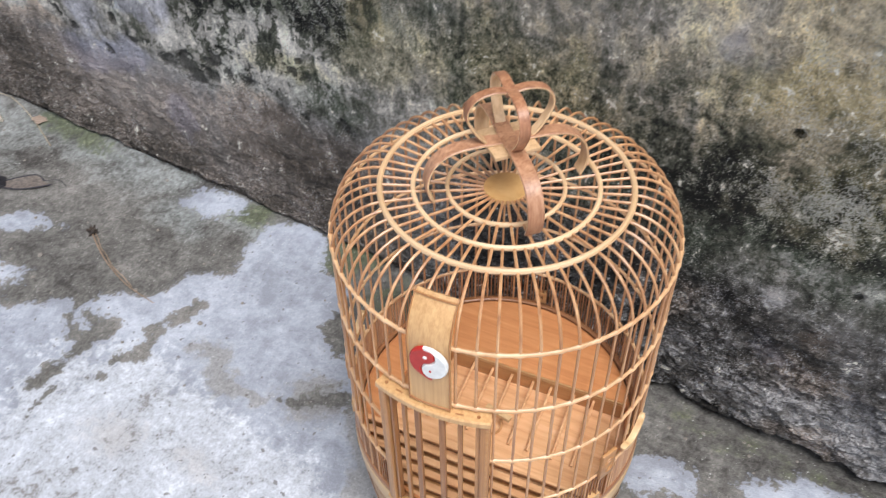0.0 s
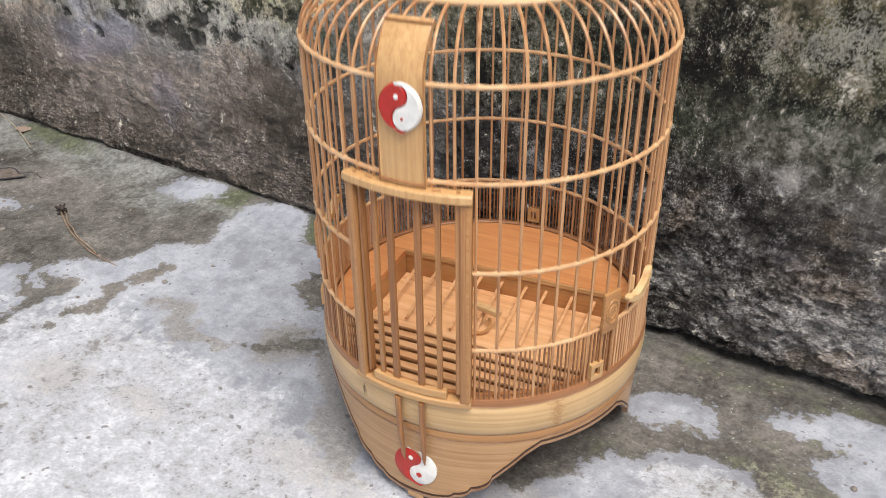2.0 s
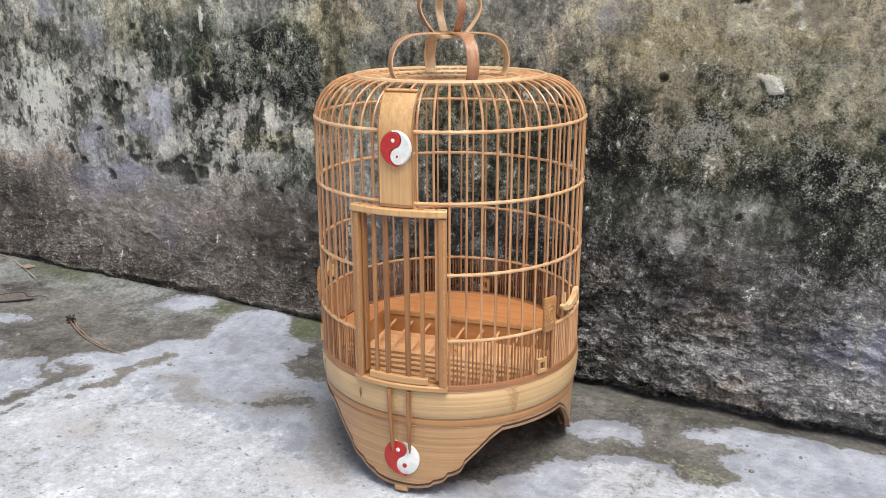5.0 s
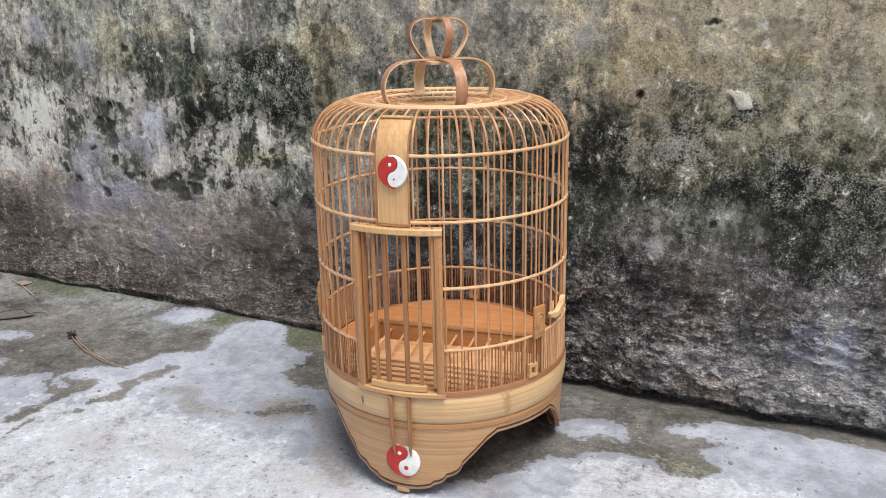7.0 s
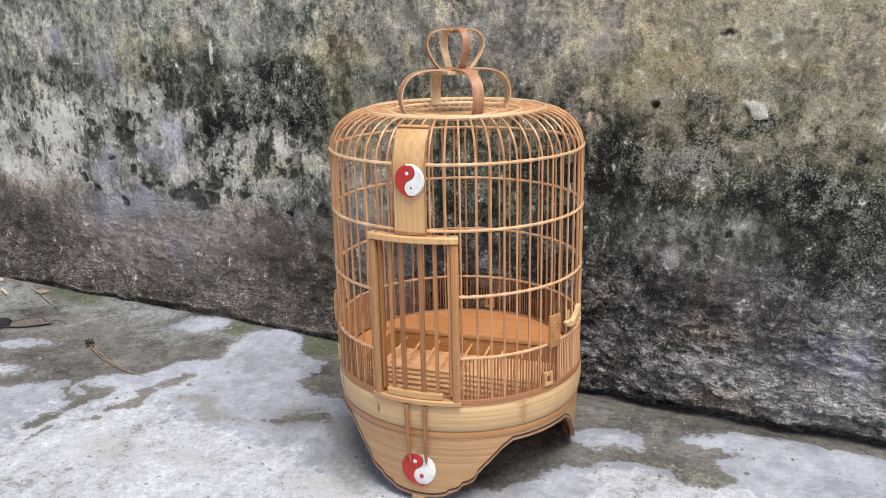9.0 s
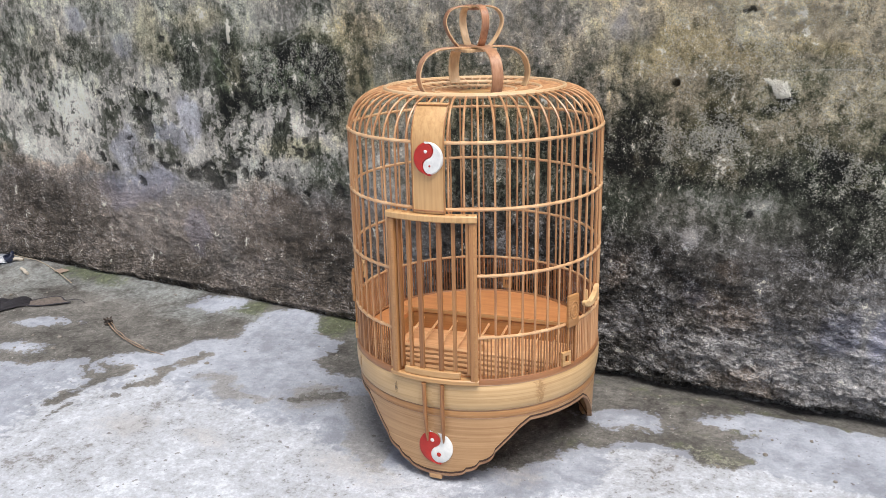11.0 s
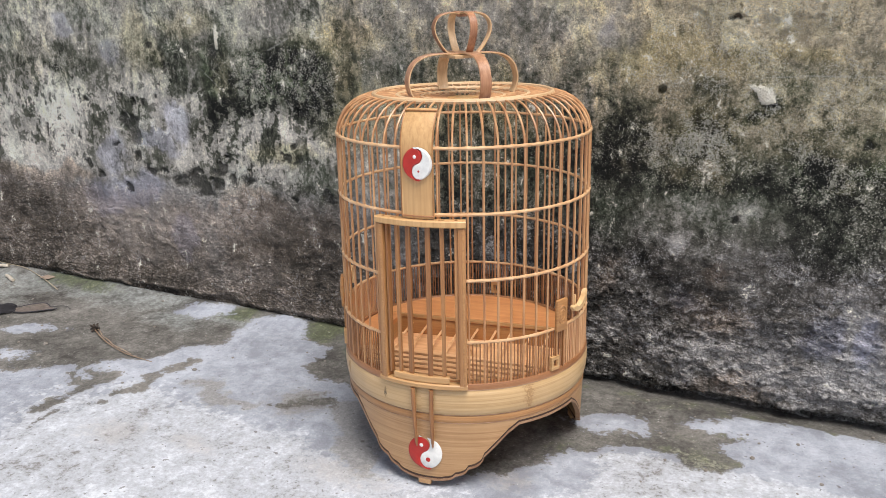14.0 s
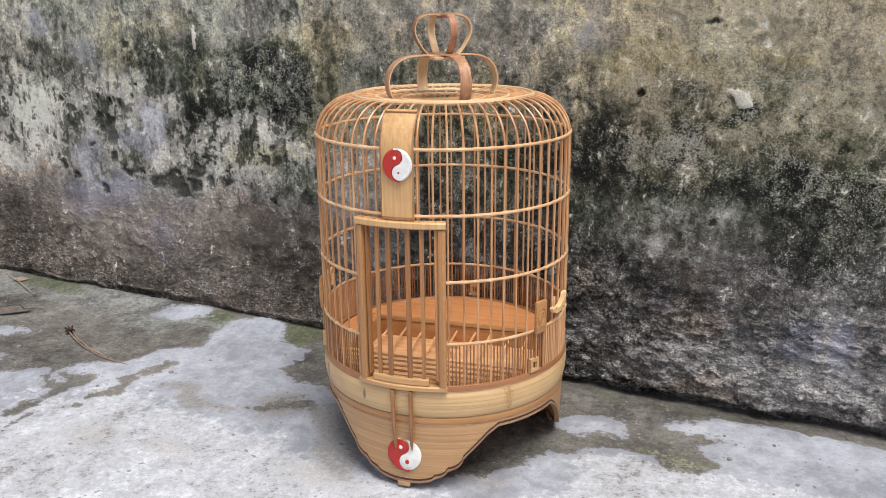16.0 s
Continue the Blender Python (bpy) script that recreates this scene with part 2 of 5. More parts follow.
def sheet_mesh(name, P, shape, mat, **attrs):
    ny, nx = shape
    i = np.arange((ny - 1) * (nx - 1))
    a = (i // (nx - 1)) * nx + i % (nx - 1)
    faces = np.stack((a, a + 1, a + nx + 1, a + nx), 1)
    me = bpy.data.meshes.new(name)
    me.vertices.add(len(P))
    me.vertices.foreach_set("co", P.astype(np.float32).ravel())
    me.loops.add(faces.size)
    me.loops.foreach_set("vertex_index", faces.astype(np.int32).ravel())
    me.polygons.add(len(faces))
    me.polygons.foreach_set("loop_start", np.arange(0, faces.size, 4, dtype=np.int32))
    me.polygons.foreach_set("loop_total", np.full(len(faces), 4, dtype=np.int32))
    me.update()
    me.polygons.foreach_set("use_smooth", np.ones(len(faces), dtype=bool))
    for k, v in attrs.items():
        at = me.attributes.new(k, "FLOAT", "POINT")
        at.data.foreach_set("value", v.astype(np.float32).ravel())
    me.materials.append(mat)
    return new(name, me)


def poly_inside(u, v, pts):
    """Signed distance to a closed outline: positive inside."""
    p = np.array(pts, float)
    q = np.roll(p, -1, 0)
    best = np.full(u.shape, 9.0)
    ins = np.zeros(u.shape, bool)
    for (ax, ay), (bx, by) in zip(p, q):
        dx, dy = bx - ax, by - ay
        t = np.clip(((u - ax) * dx + (v - ay) * dy) / (dx * dx + dy * dy), 0, 1)
        best = np.minimum(best, np.hypot(u - ax - t * dx, v - ay - t * dy))
        cross = ((ay > v) != (by > v)) & (u < dx * (v - ay) / (dy if abs(dy) > 1e-9 else 1e-9) + ax)
        ins ^= cross
    return np.where(ins, best, -best)


def oval(u, v, cx, cy, a, b, turn=0.0):
    """Rough signed distance to an oval: positive inside."""
    c, s = math.cos(radians(turn)), math.sin(radians(turn))
    x, y = (u - cx) * c + (v - cy) * s, (v - cy) * c - (u - cx) * s
    return (1 - np.sqrt((x / a) ** 2 + (y / b) ** 2)) * min(a, b)


def streak(u, v, pts, r):
    """Signed distance to a run of thick strokes."""
    best = np.full(u.shape, 9.0)
    for (ax, ay), (bx, by) in zip(pts, pts[1:]):
        dx, dy = bx - ax, by - ay
        t = np.clip(((u - ax) * dx + (v - ay) * dy) / (dx * dx + dy * dy), 0, 1)
        best = np.minimum(best, np.hypot(u - ax - t * dx, v - ay - t * dy))
    return r - best


def soft(x, lo, hi):
    t = np.clip((x - lo) / (hi - lo), 0, 1)
    return t * t * (3 - 2 * t)


def blobs(u, v, items):
    out = np.zeros(u.shape)
    for cx, cy, a, b in items:
        out = np.maximum(out, np.exp(-(((u - cx) / a) ** 2 + ((v - cy) / b) ** 2) * 0.75))
    return out


def attr(nodes, name):
    a = nodes.new("ShaderNodeAttribute")
    a.attribute_name = name
    return a.outputs["Fac"]


def stretched(nodes, links, src, sx, sy, sz):
    mp = nodes.new("ShaderNodeMapping")
    links.new(src, mp.inputs["Vector"])
    mp.inputs["Scale"].default_value = (sx, sy, sz)
    return mp.outputs[0]


def nz(nodes, links, src, scale, detail=6, rough=0.6, distort=0.0):
    """Noise spread to about -1 to 1."""
    n = noise_node(nodes, links, src, scale, detail, rough, distort)
    m = nodes.new("ShaderNodeMapRange")
    m.clamp = False
    links.new(n.outputs[0], m.inputs["Value"])
    for k, v in (("From Min", 0.3), ("From Max", 0.7), ("To Min", -1.0), ("To Max", 1.0)):
        m.inputs[k].default_value = v
    return m.outputs["Result"]


def weighed(nodes, links, *terms):
    out = None
    for val, gain in terms:
        t = gain if val is None else math_node(nodes, links, "MULTIPLY", val, gain)
        out = t if out is None else math_node(nodes, links, "ADD", out, t)
    return out


def added(nodes, links, *vals):
    out = vals[0]
    for v in vals[1:]:
        out = math_node(nodes, links, "ADD", out, v)
    return out


# ---- concrete yard
def concrete():
    m, nodes, links, bsdf = material("wet_stained_concrete")
    P = nodes.new("ShaderNodeTexCoord").outputs["Object"]
    big = nz(nodes, links, P, 6, 5, 0.6)
    wob = nz(nodes, links, P, 17, 6, 0.62, 0.4)
    mid = nz(nodes, links, P, 45, 6, 0.65, 0.3)
    crumbs = nz(nodes, links, P, 115, 5, 0.62, 0.2)
    grain = nz(nodes, links, P, 260, 4, 0.7)

    def mixed(*t):
        return weighed(nodes, links, *t)

    def scaled(val, k):
        return math_node(nodes, links, "MULTIPLY", val, k)

    # pale cement skin, crumbling to a rough whitish face in the worn part
    light = ramp(nodes, ((0.1, (0.235, 0.247, 0.283)), (0.5, (0.352, 0.371, 0.422)), (0.9, (0.475, 0.495, 0.548))))
    links.new(mixed((wob, 0.24), (mid, 0.22), (grain, 0.1), (crumbs, 0.12), (big, 0.34), (None, 0.40)), light.inputs[0])
    worn = ramp(nodes, ((0.08, (0.20, 0.19, 0.185)), (0.3, (0.36, 0.37, 0.395)), (0.6, (0.445, 0.462, 0.505)), (0.9, (0.60, 0.62, 0.66))))
    links.new(mixed((wob, 0.22), (mid, 0.24), (crumbs, 0.25), (grain, 0.2), (big, 0.22), (None, 0.49)), worn.inputs[0])
    zone = smooth(nodes, links, mixed((attr(nodes, "crumb"), 1.0), (wob, 0.26), (mid, 0.2), (crumbs, 0.1)), 0.42, 0.66)
    pale = mix_rgb(nodes, links, zone, light.outputs[0], worn.outputs[0])
    brown = smooth(nodes, links, mixed((attr(nodes, "brown"), 0.9), (mid, 0.3), (crumbs, 0.25)), 0.45, 1.0)
    pale = mix_rgb(nodes, links, scaled(brown, 0.4), pale, (0.34, 0.3, 0.262))
    # dark damp ground
    dark = ramp(nodes, ((0.08, (0.04, 0.035, 0.031)), (0.45, (0.122, 0.115, 0.104)), (0.95, (0.28, 0.26, 0.24))))
    links.new(mixed((wob, 0.18), (mid, 0.18), (crumbs, 0.16), (grain, 0.18), (big, 0.24), (None, 0.42)), dark.inputs[0])
    chalk = smooth(nodes, links, mixed((attr(nodes, "chalk"), 0.9), (wob, 0.35), (mid, 0.2), (grain, 0.1)), 0.35, 1.05)
    grey = mix_rgb(nodes, links, scaled(chalk, 0.62), dark.outputs[0], mix_rgb(nodes, links, smooth(nodes, links, crumbs, -0.7, 0.7), (0.18, 0.19, 0.18), (0.32, 0.345, 0.34)))
    mossc = ramp(nodes, ((0.1, (0.030, 0.038, 0.016)), (0.5, (0.078, 0.088, 0.04)), (0.92, (0.23, 0.245, 0.135))))
    links.new(mixed((crumbs, 0.22), (grain, 0.18), (mid, 0.12), (None, 0.42)), mossc.inputs[0])
    mossf = smooth(nodes, links, mixed((attr(nodes, "moss"), 0.9), (wob, 0.3), (mid, 0.3), (grain, 0.12)), 0.35, 0.95)
    green = mix_rgb(nodes, links, scaled(mossf, 0.85), grey, mossc.outputs[0])
    lich = smooth(nodes, links, mixed((attr(nodes, "lichen"), 0.8), (crumbs, 0.45), (grain, 0.4)), 0.45, 1.1)
    green = mix_rgb(nodes, links, scaled(lich, 0.55), green, (0.34, 0.345, 0.25))
    # outline of the stains and of the shade painted under the cage
    edge = mixed((attr(nodes, "stain"), 1.0), (wob, 0.013), (mid, 0.010), (crumbs, 0.006), (grain, 0.002))
    wet = smooth(nodes, links, edge, -0.004, 0.005)
    faint = scaled(smooth(nodes, links, mixed((attr(nodes, "faint"), 1.0), (wob, 0.018), (mid, 0.012)), -0.006, 0.012), 0.72)
    col = mix_rgb(nodes, links, faint, pale, mix_rgb(nodes, links, mossf, mix_rgb(nodes, links, smooth(nodes, links, mixed((crumbs, 0.6), (grain, 0.5)), -0.7, 0.7), (0.16, 0.15, 0.135), (0.27, 0.255, 0.235)), mossc.outputs[0]))
    col = mix_rgb(nodes, links, wet, col, green)
    # bright grit and dark specks
    grit = smooth(nodes, links, mixed((nz(nodes, links, P, 300, 2, 0.5), 1.0), (mid, 0.25)), 1.0, 1.2)
    col = mix_rgb(nodes, links, scaled(grit, 0.6), col, (0.62, 0.62, 0.6))
    dirt = smooth(nodes, links, mixed((nz(nodes, links, P, 105, 3, 0.5), 1.0), (wob, 0.3)), 0.88, 1.06)
    col = mix_rgb(nodes, links, scaled(dirt, 0.7), col, (0.1, 0.085, 0.072))
    links.new(col, bsdf.inputs["Base Color"])
    r = nodes.new("ShaderNodeMapRange")
    links.new(wet, r.inputs["Value"])
    r.inputs["To Min"].default_value, r.inputs["To Max"].default_value = 0.6, 0.7
    links.new(r.outputs["Result"], bsdf.inputs["Roughness"])
    bump = nodes.new("ShaderNodeBump")
    bump.inputs["Strength"].default_value, bump.inputs["Distance"].default_value = 0.6, 0.0012
    links.new(mixed((grain, 0.35), (crumbs, 0.6), (mid, 0.5)), bump.inputs["Height"])
    links.new(bump.outputs[0], bsdf.inputs["Normal"])
    return m


DAMP_LEFT = ((-0.965, 0.455), (-0.942, 0.47), (-0.875, 0.514), (-0.852, 0.507), (-0.838, 0.553), (-0.763, 0.589), (-0.742, 0.653), (-0.687, 0.693),
             (-0.706, 0.743), (-0.704, 0.805), (-0.645, 0.84), (-0.596, 0.827), (-0.553, 0.766), (-0.497, 0.753), (-0.5, 0.709), (-0.494, 0.671), (-0.443, 0.638), (-0.396, 0.648))
# points two to four bulge forward under the cage to paint its shade
DAMP_RIGHT_AND_SHADE = ((-0.30, 0.60), (-0.25, 0.52), (-0.16, 0.475), (-0.05, 0.51), (0.0, 0.585), (0.012, 0.598), (0.049, 0.605), (0.054, 0.633), (0.098, 0.647), (0.132, 0.649), (0.159, 0.619), (0.205, 0.627), (0.228, 0.657), (0.199, 0.694),
              (0.232, 0.725), (0.198, 0.725), (0.165, 0.72), (0.139, 0.732), (0.174, 0.766), (0.214, 0.793), (0.253, 0.79), (0.299, 0.799), (0.34, 0.798), (0.432, 0.793))
gx, gy = spaced(-1.62, 0.6, 0.006, 60), spaced(0.1, 0.866, 0.006, 60)
U, V = np.meshgrid(gx, gy)
stain = poly_inside(U, V, DAMP_LEFT + DAMP_RIGHT_AND_SHADE + ((3, 0.77), (9, 0.74), (30, 0.76), (30, 1.5), (-30, 1.5), (-30, 0.4), (-9, 0.5), (-4, 0.3), (-1.5, 0.38)))
for isle in ((-0.818, 0.803, 0.062, 0.026, 21), (-1.106, 0.594, 0.058, 0.021, 23), (-1.03, 0.497, 0.05, 0.024, 20), (0.045, 0.695, 0.054, 0.027, 8), (-1.52, 0.815, 0.04, 0.012, 0)):
    stain = np.minimum(stain, -oval(U, V, *isle))
for run, wide in ((((-0.803, 0.375), (-0.794, 0.433), (-0.793, 0.465)), 0.010), (((-0.795, 0.45), (-0.79, 0.485), (-0.775, 0.505)), 0.017), (((-0.79, 0.49), (-0.835, 0.512)), 0.009), (((-0.858, 0.515), (-0.84, 0.482), (-0.812, 0.472)), 0.009), (((-0.455, 0.548), (-0.425, 0.566), (-0.398, 0.58)), 0.017),
                  (((-0.745, 0.418), (-0.722, 0.434)), 0.006), (((-0.731, 0.467), (-0.70, 0.493), (-0.715, 0.557)), 0.009), (((-0.712, 0.54), (-0.702, 0.609)), 0.016),
                  (((-0.74, 0.312), (-0.753, 0.352)), 0.0026), (((-0.757, 0.362), (-0.763, 0.385)), 0.0036)):
    stain = np.maximum(stain, streak(U + 0.045 * fractal(U, V, 0.05, 4, 61, 0.6), V + 0.045 * fractal(U, V, 0.05, 4, 67, 0.6), run, wide) + 0.011 * fractal(U, V, 0.028, 3, 69))
faint = np.maximum(streak(U + 0.06 * fractal(U, V, 0.05, 4, 61, 0.6), V + 0.06 * fractal(U, V, 0.05, 4, 67, 0.6), ((-0.625, 0.556), (-0.585, 0.535), (-0.545, 0.52), (-0.49, 0.525)), 0.019) + 0.02 * fractal(U, V, 0.04, 3, 91), oval(U, V, -0.424, 0.561, 0.06, 0.04, 29))
# two ovals beside the front foot: the cage's soft shade painted over slight damp
faint = np.maximum(faint, oval(U, V, -0.27, 0.485, 0.085, 0.035, -48) + 0.012 * fractal(U, V, 0.05, 4, 97))
faint = np.maximum(faint, oval(U, V, -0.315, 0.555, 0.10, 0.035, -45) - 0.006 + 0.02 * fractal(U, V, 0.05, 4, 93))
crumb = (soft(0.50 - 0.12 * (U + 0.6) - V, -0.10, 0.10) * soft(U, -1.0, -0.62) + soft(0.665 - V, 0, 0.06) * soft(U, -0.05, 0.15)) * (1 - soft(np.hypot(U, V), 1.2, 2.4)) + soft(np.hypot(U, V), 1.2, 2.4) * soft(fractal(U, V, 1.3, 4, 77), -0.12, 0.18)
moss = (0.62 + 0.5 * soft(-0.3 - U, -0.05, 0.05)) * blobs(U, V, ((-0.745, 0.808, 0.035, 0.022), (-0.53, 0.825, 0.07, 0.03), (-0.40, 0.775, 0.07, 0.05), (-0.33, 0.74, 0.05, 0.03), (-0.73, 0.815, 0.035, 0.022), (-0.54, 0.80, 0.045, 0.035), (-1.2, 0.82, 0.12, 0.03), (0.17, 0.66, 0.07, 0.045), (0.0, 0.60, 0.05, 0.03), (0.21, 0.725, 0.03, 0.012), (0.15, 0.80, 0.3, 0.03), (-0.36, 0.80, 0.05, 0.02)))
brown = blobs(U, V, ((-0.63, 0.375, 0.07, 0.045), (-0.5, 0.40, 0.06, 0.03), (-0.25, 0.42, 0.1, 0.04), (-0.05, 0.5, 0.05, 0.04)))
lichen = blobs(U, V, ((0.185, 0.64, 0.035, 0.02), (0.225, 0.727, 0.012, 0.007), (0.15, 0.655, 0.02, 0.012)))
chalk = blobs(U, V, ((-1.1, 0.81, 0.34, 0.075), (-1.4, 0.75, 0.2, 0.12), (-0.85, 0.75, 0.12, 0.05), (-0.7, 0.79, 0.2, 0.04)))
fillet = np.interp(U, (-1.4, -0.7, -0.3, 0.0, 0.5), (0.014, 0.012, 0.001, -0.008, -0.010))
H = fillet * soft(V, 0.775, 0.845) + 0.004 * fractal(U, V, 0.22, 3, 5) * soft(np.abs(U + 0.15) + np.abs(V - 0.6), 0.2, 0.4) + 0.0016 * fractal(U, V, 0.03, 4, 31)
H = H - 0.0012 * soft(stain, 0.0, 0.006) * soft(V, 0.2, 0.4)
ground = sheet_mesh("ground", np.stack((U.ravel(), V.ravel(), H.ravel()), 1), U.shape, concrete(), stain=np.clip(stain, -0.2, 0.2), faint=np.clip(faint, -0.2, 0.2), crumb=crumb, brown=brown, lichen=lichen, moss=moss, chalk=chalk)
tagged(ground, "pale grey concrete yard with dark damp and mossy stains", "ground", kind="structure")


# ---- old plaster wall
def plaster():
    m, nodes, links, bsdf = material("mouldy_old_plaster")
    P = nodes.new("ShaderNodeTexCoord").outputs["Object"]
    low = attr(nodes, "low")
    high = math_node(nodes, links, "SUBTRACT", 1.0, low)
    wob = nz(nodes, links, stretched(nodes, links, P, 1.0, 1.0, 0.7), 16, 6, 0.65, 0.5)
    mid = nz(nodes, links, stretched(nodes, links, P, 1.0, 1.0, 0.75), 42, 8, 0.72, 0.4)
    crust = nz(nodes, links, P, 110, 7, 0.72, 0.3)
    ledge = nz(nodes, links, stretched(nodes, links, P, 0.55, 1.0, 1.35), 95, 6, 0.62, 0.5)
    worm = nz(nodes, links, stretched(nodes, links, P, 0.9, 1.0, 1.1), 120, 3, 0.55, 0.8)
    grain = nz(nodes, links, P, 300, 4, 0.75)
    runs = nz(nodes, links, stretched(nodes, links, P, 1.0, 1.0, 0.12), 60, 6, 0.68, 0.2)
    runs = math_node(nodes, links, "MULTIPLY", runs, attr(nodes, "run"))

    def mixed(*t):
        return weighed(nodes, links, *t)

    def times(a, b):
        return math_node(nodes, links, "MULTIPLY", a, b)

    # crumbs of mortar standing out of the lower wall, in clusters
    cells = nodes.new("ShaderNodeTexVoronoi")
    cells.inputs["Scale"].default_value, cells.inputs["Randomness"].default_value = 150, 1.0
    warped = nodes.new("ShaderNodeVectorMath")
    warped.operation = "MULTIPLY_ADD"
    links.new(noise_node(nodes, links, P, 70, 3, 0.6).outputs["Color"], warped.inputs[0])
    warped.inputs[1].default_value = (0.012, 0.012, 0.012)
    links.new(stretched(nodes, links, P, 0.7, 1.0, 1.15), warped.inputs[2])
    links.new(warped.outputs[0], cells.inputs["Vector"])
    lump = smooth(nodes, links, cells.outputs["Distance"], 0.55, 0.22)
    where = smooth(nodes, links, mixed((nz(nodes, links, P, 20, 5, 0.62), 0.5), (mid, 0.35), (attr(nodes, "crumbly"), 1.0)), 0.2, 0.6)
    lump = times(times(lump, where), low)

    # depth of tone: local mean broken up by crust, runs and grain
    live = attr(nodes, "rub")
    sand = times(grain, smooth(nodes, links, mixed((wob, 0.7), (mid, 0.5)), -0.7, 0.8))
    rough = mixed((wob, 0.10), (mid, 0.15), (crust, 0.13), (grain, 0.055), (sand, 0.10), (runs, 0.07))
    # sharp-edged flakes of lime skin over the mould
    chips = nz(nodes, links, stretched(nodes, links, P, 1.0, 1.0, 0.8), 40, 3, 0.5, 0.9)
    skin = smooth(nodes, links, mixed((chips, 0.55), (mid, 0.3), (crust, 0.34), (runs, 0.2), (wob, 0.3), (grain, 0.1), (attr(nodes, "tone"), 1.0), (None, -0.36)), -0.04, 0.05)
    flake = times(math_node(nodes, links, "SUBTRACT", skin, 0.5), times(live, attr(nodes, "flake")))
    # ledge tops of the lower wall, paled in tone for the light they catch
    crest = smooth(nodes, links, mixed((ledge, 0.95), (crust, 0.4), (grain, 0.3)), 0.38, 0.6)
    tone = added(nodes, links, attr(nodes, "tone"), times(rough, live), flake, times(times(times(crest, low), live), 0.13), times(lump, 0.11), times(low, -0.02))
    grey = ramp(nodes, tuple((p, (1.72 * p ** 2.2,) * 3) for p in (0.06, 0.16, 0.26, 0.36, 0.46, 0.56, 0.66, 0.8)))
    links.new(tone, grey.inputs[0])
    col = grey.outputs[0]

    def tint(col, hue, name, lo, hi):
        f = smooth(nodes, links, mixed((attr(nodes, name), 1.0), (wob, 0.24), (mid, 0.12), (runs, 0.12), (crust, 0.03)), lo, hi)
        return mix_rgb(nodes, links, f, col, mix_rgb(nodes, links, 1.0, col, hue, "MULTIPLY"))

    dry = smooth(nodes, links, tone, 0.22, 0.5)
    hue = mix_rgb(nodes, links, low, mix_rgb(nodes, links, dry, (0.95, 1.0, 0.72), (1.05, 0.985, 0.88)), mix_rgb(nodes, links, dry, (1.07, 0.975, 0.87), (1.03, 0.98, 0.96)))
    moss = smooth(nodes, links, mixed((nz(nodes, links, P, 9, 4, 0.6), 0.6), (mid, 0.3), (wob, 0.3)), -0.2, 0.7)
    hue = mix_rgb(nodes, links, times(moss, math_node(nodes, links, "SUBTRACT", 1.0, low)), hue, mix_rgb(nodes, links, dry, (0.84, 1.04, 0.68), (1.0, 1.0, 0.88)))
    col = mix_rgb(nodes, links, 1.0, col, hue, "MULTIPLY")
    col = tint(col, (1.04, 1.005, 0.81), "olive", 0.2, 0.9)
    col = tint(col, (1.09, 0.985, 0.78), "beige", 0.1, 0.8)
    col = tint(col, (1.11, 0.975, 0.86), "rust", 0.25, 0.9)
    col = tint(col, (0.95, 0.985, 1.17), "blue", 0.25, 0.7)
    col = tint(col, (0.85, 1.0, 0.80), "green", 0.3, 0.9)
    # black pits with sharp broken edges, the shade inside them put into the colour
    pit = smooth(nodes, links, mixed((attr(nodes, "pit"), 1.0), (mid, 0.2), (wob, 0.15), (crust, 0.3), (runs, 0.15), (grain, 0.08)), 0.46, 0.52)
    col = mix_rgb(nodes, links, times(pit, 0.8), col, mix_rgb(nodes, links, smooth(nodes, links, mixed((mid, 0.6), (crust, 0.5)), -0.8, 0.9), (0.022, 0.021, 0.018), (0.11, 0.105, 0.09)))
    # lime specks over the mould, flecks on the ledges, small dark pocks, scratches
    speck = smooth(nodes, links, mixed((grain, 0.8), (crust, 0.3), (wob, 0.2), (attr(nodes, "speck"), 0.45)), 0.92, 1.08)
    col = mix_rgb(nodes, links, times(speck, 0.75), col, (0.58, 0.58, 0.55))
    # thin curled lime flecks
    fine_line = math_node(nodes, links, "SUBTRACT", 1.0, math_node(nodes, links, "ABSOLUTE", worm))
    fleck = smooth(nodes, links, mixed((fine_line, 1.0), (mid, 0.32), (wob, 0.25), (grain, 0.22), (attr(nodes, "speck"), 0.34)), 1.22, 1.36)
    col = mix_rgb(nodes, links, times(fleck, 0.55), col, mix_rgb(nodes, links, low, (0.50, 0.48, 0.42), (0.50, 0.49, 0.50)))
    # salt and pepper of lime grains and mould spots
    salt = nz(nodes, links, P, 430, 2, 0.5)
    salt = smooth(nodes, links, mixed((salt, 0.8), (mid, 0.28), (wob, 0.3), (attr(nodes, "speck"), 0.28)), 0.68, 0.86)
    col = mix_rgb(nodes, links, times(salt, 0.7), col, mix_rgb(nodes, links, low, (0.63, 0.60, 0.51), (0.56, 0.55, 0.56)))
    pepper = smooth(nodes, links, mixed((nz(nodes, links, P, 360, 2, 0.5), 0.8), (mid, -0.3), (wob, 0.2)), 0.58, 0.8)
    col = mix_rgb(nodes, links, times(pepper, 0.5), col, (0.06, 0.056, 0.045))
    pock = smooth(nodes, links, mixed((nz(nodes, links, stretched(nodes, links, P, 1.0, 1.0, 0.6), 85, 4, 0.55), 1.0), (wob, 0.3)), 0.98, 1.12)
    col = mix_rgb(nodes, links, times(pock, 0.45), col, (0.05, 0.048, 0.04))
    scr = smooth(nodes, links, mixed((attr(nodes, "scratch"), 1.0), (grain, 0.25), (crust, 0.2)), 0.5, 0.8)
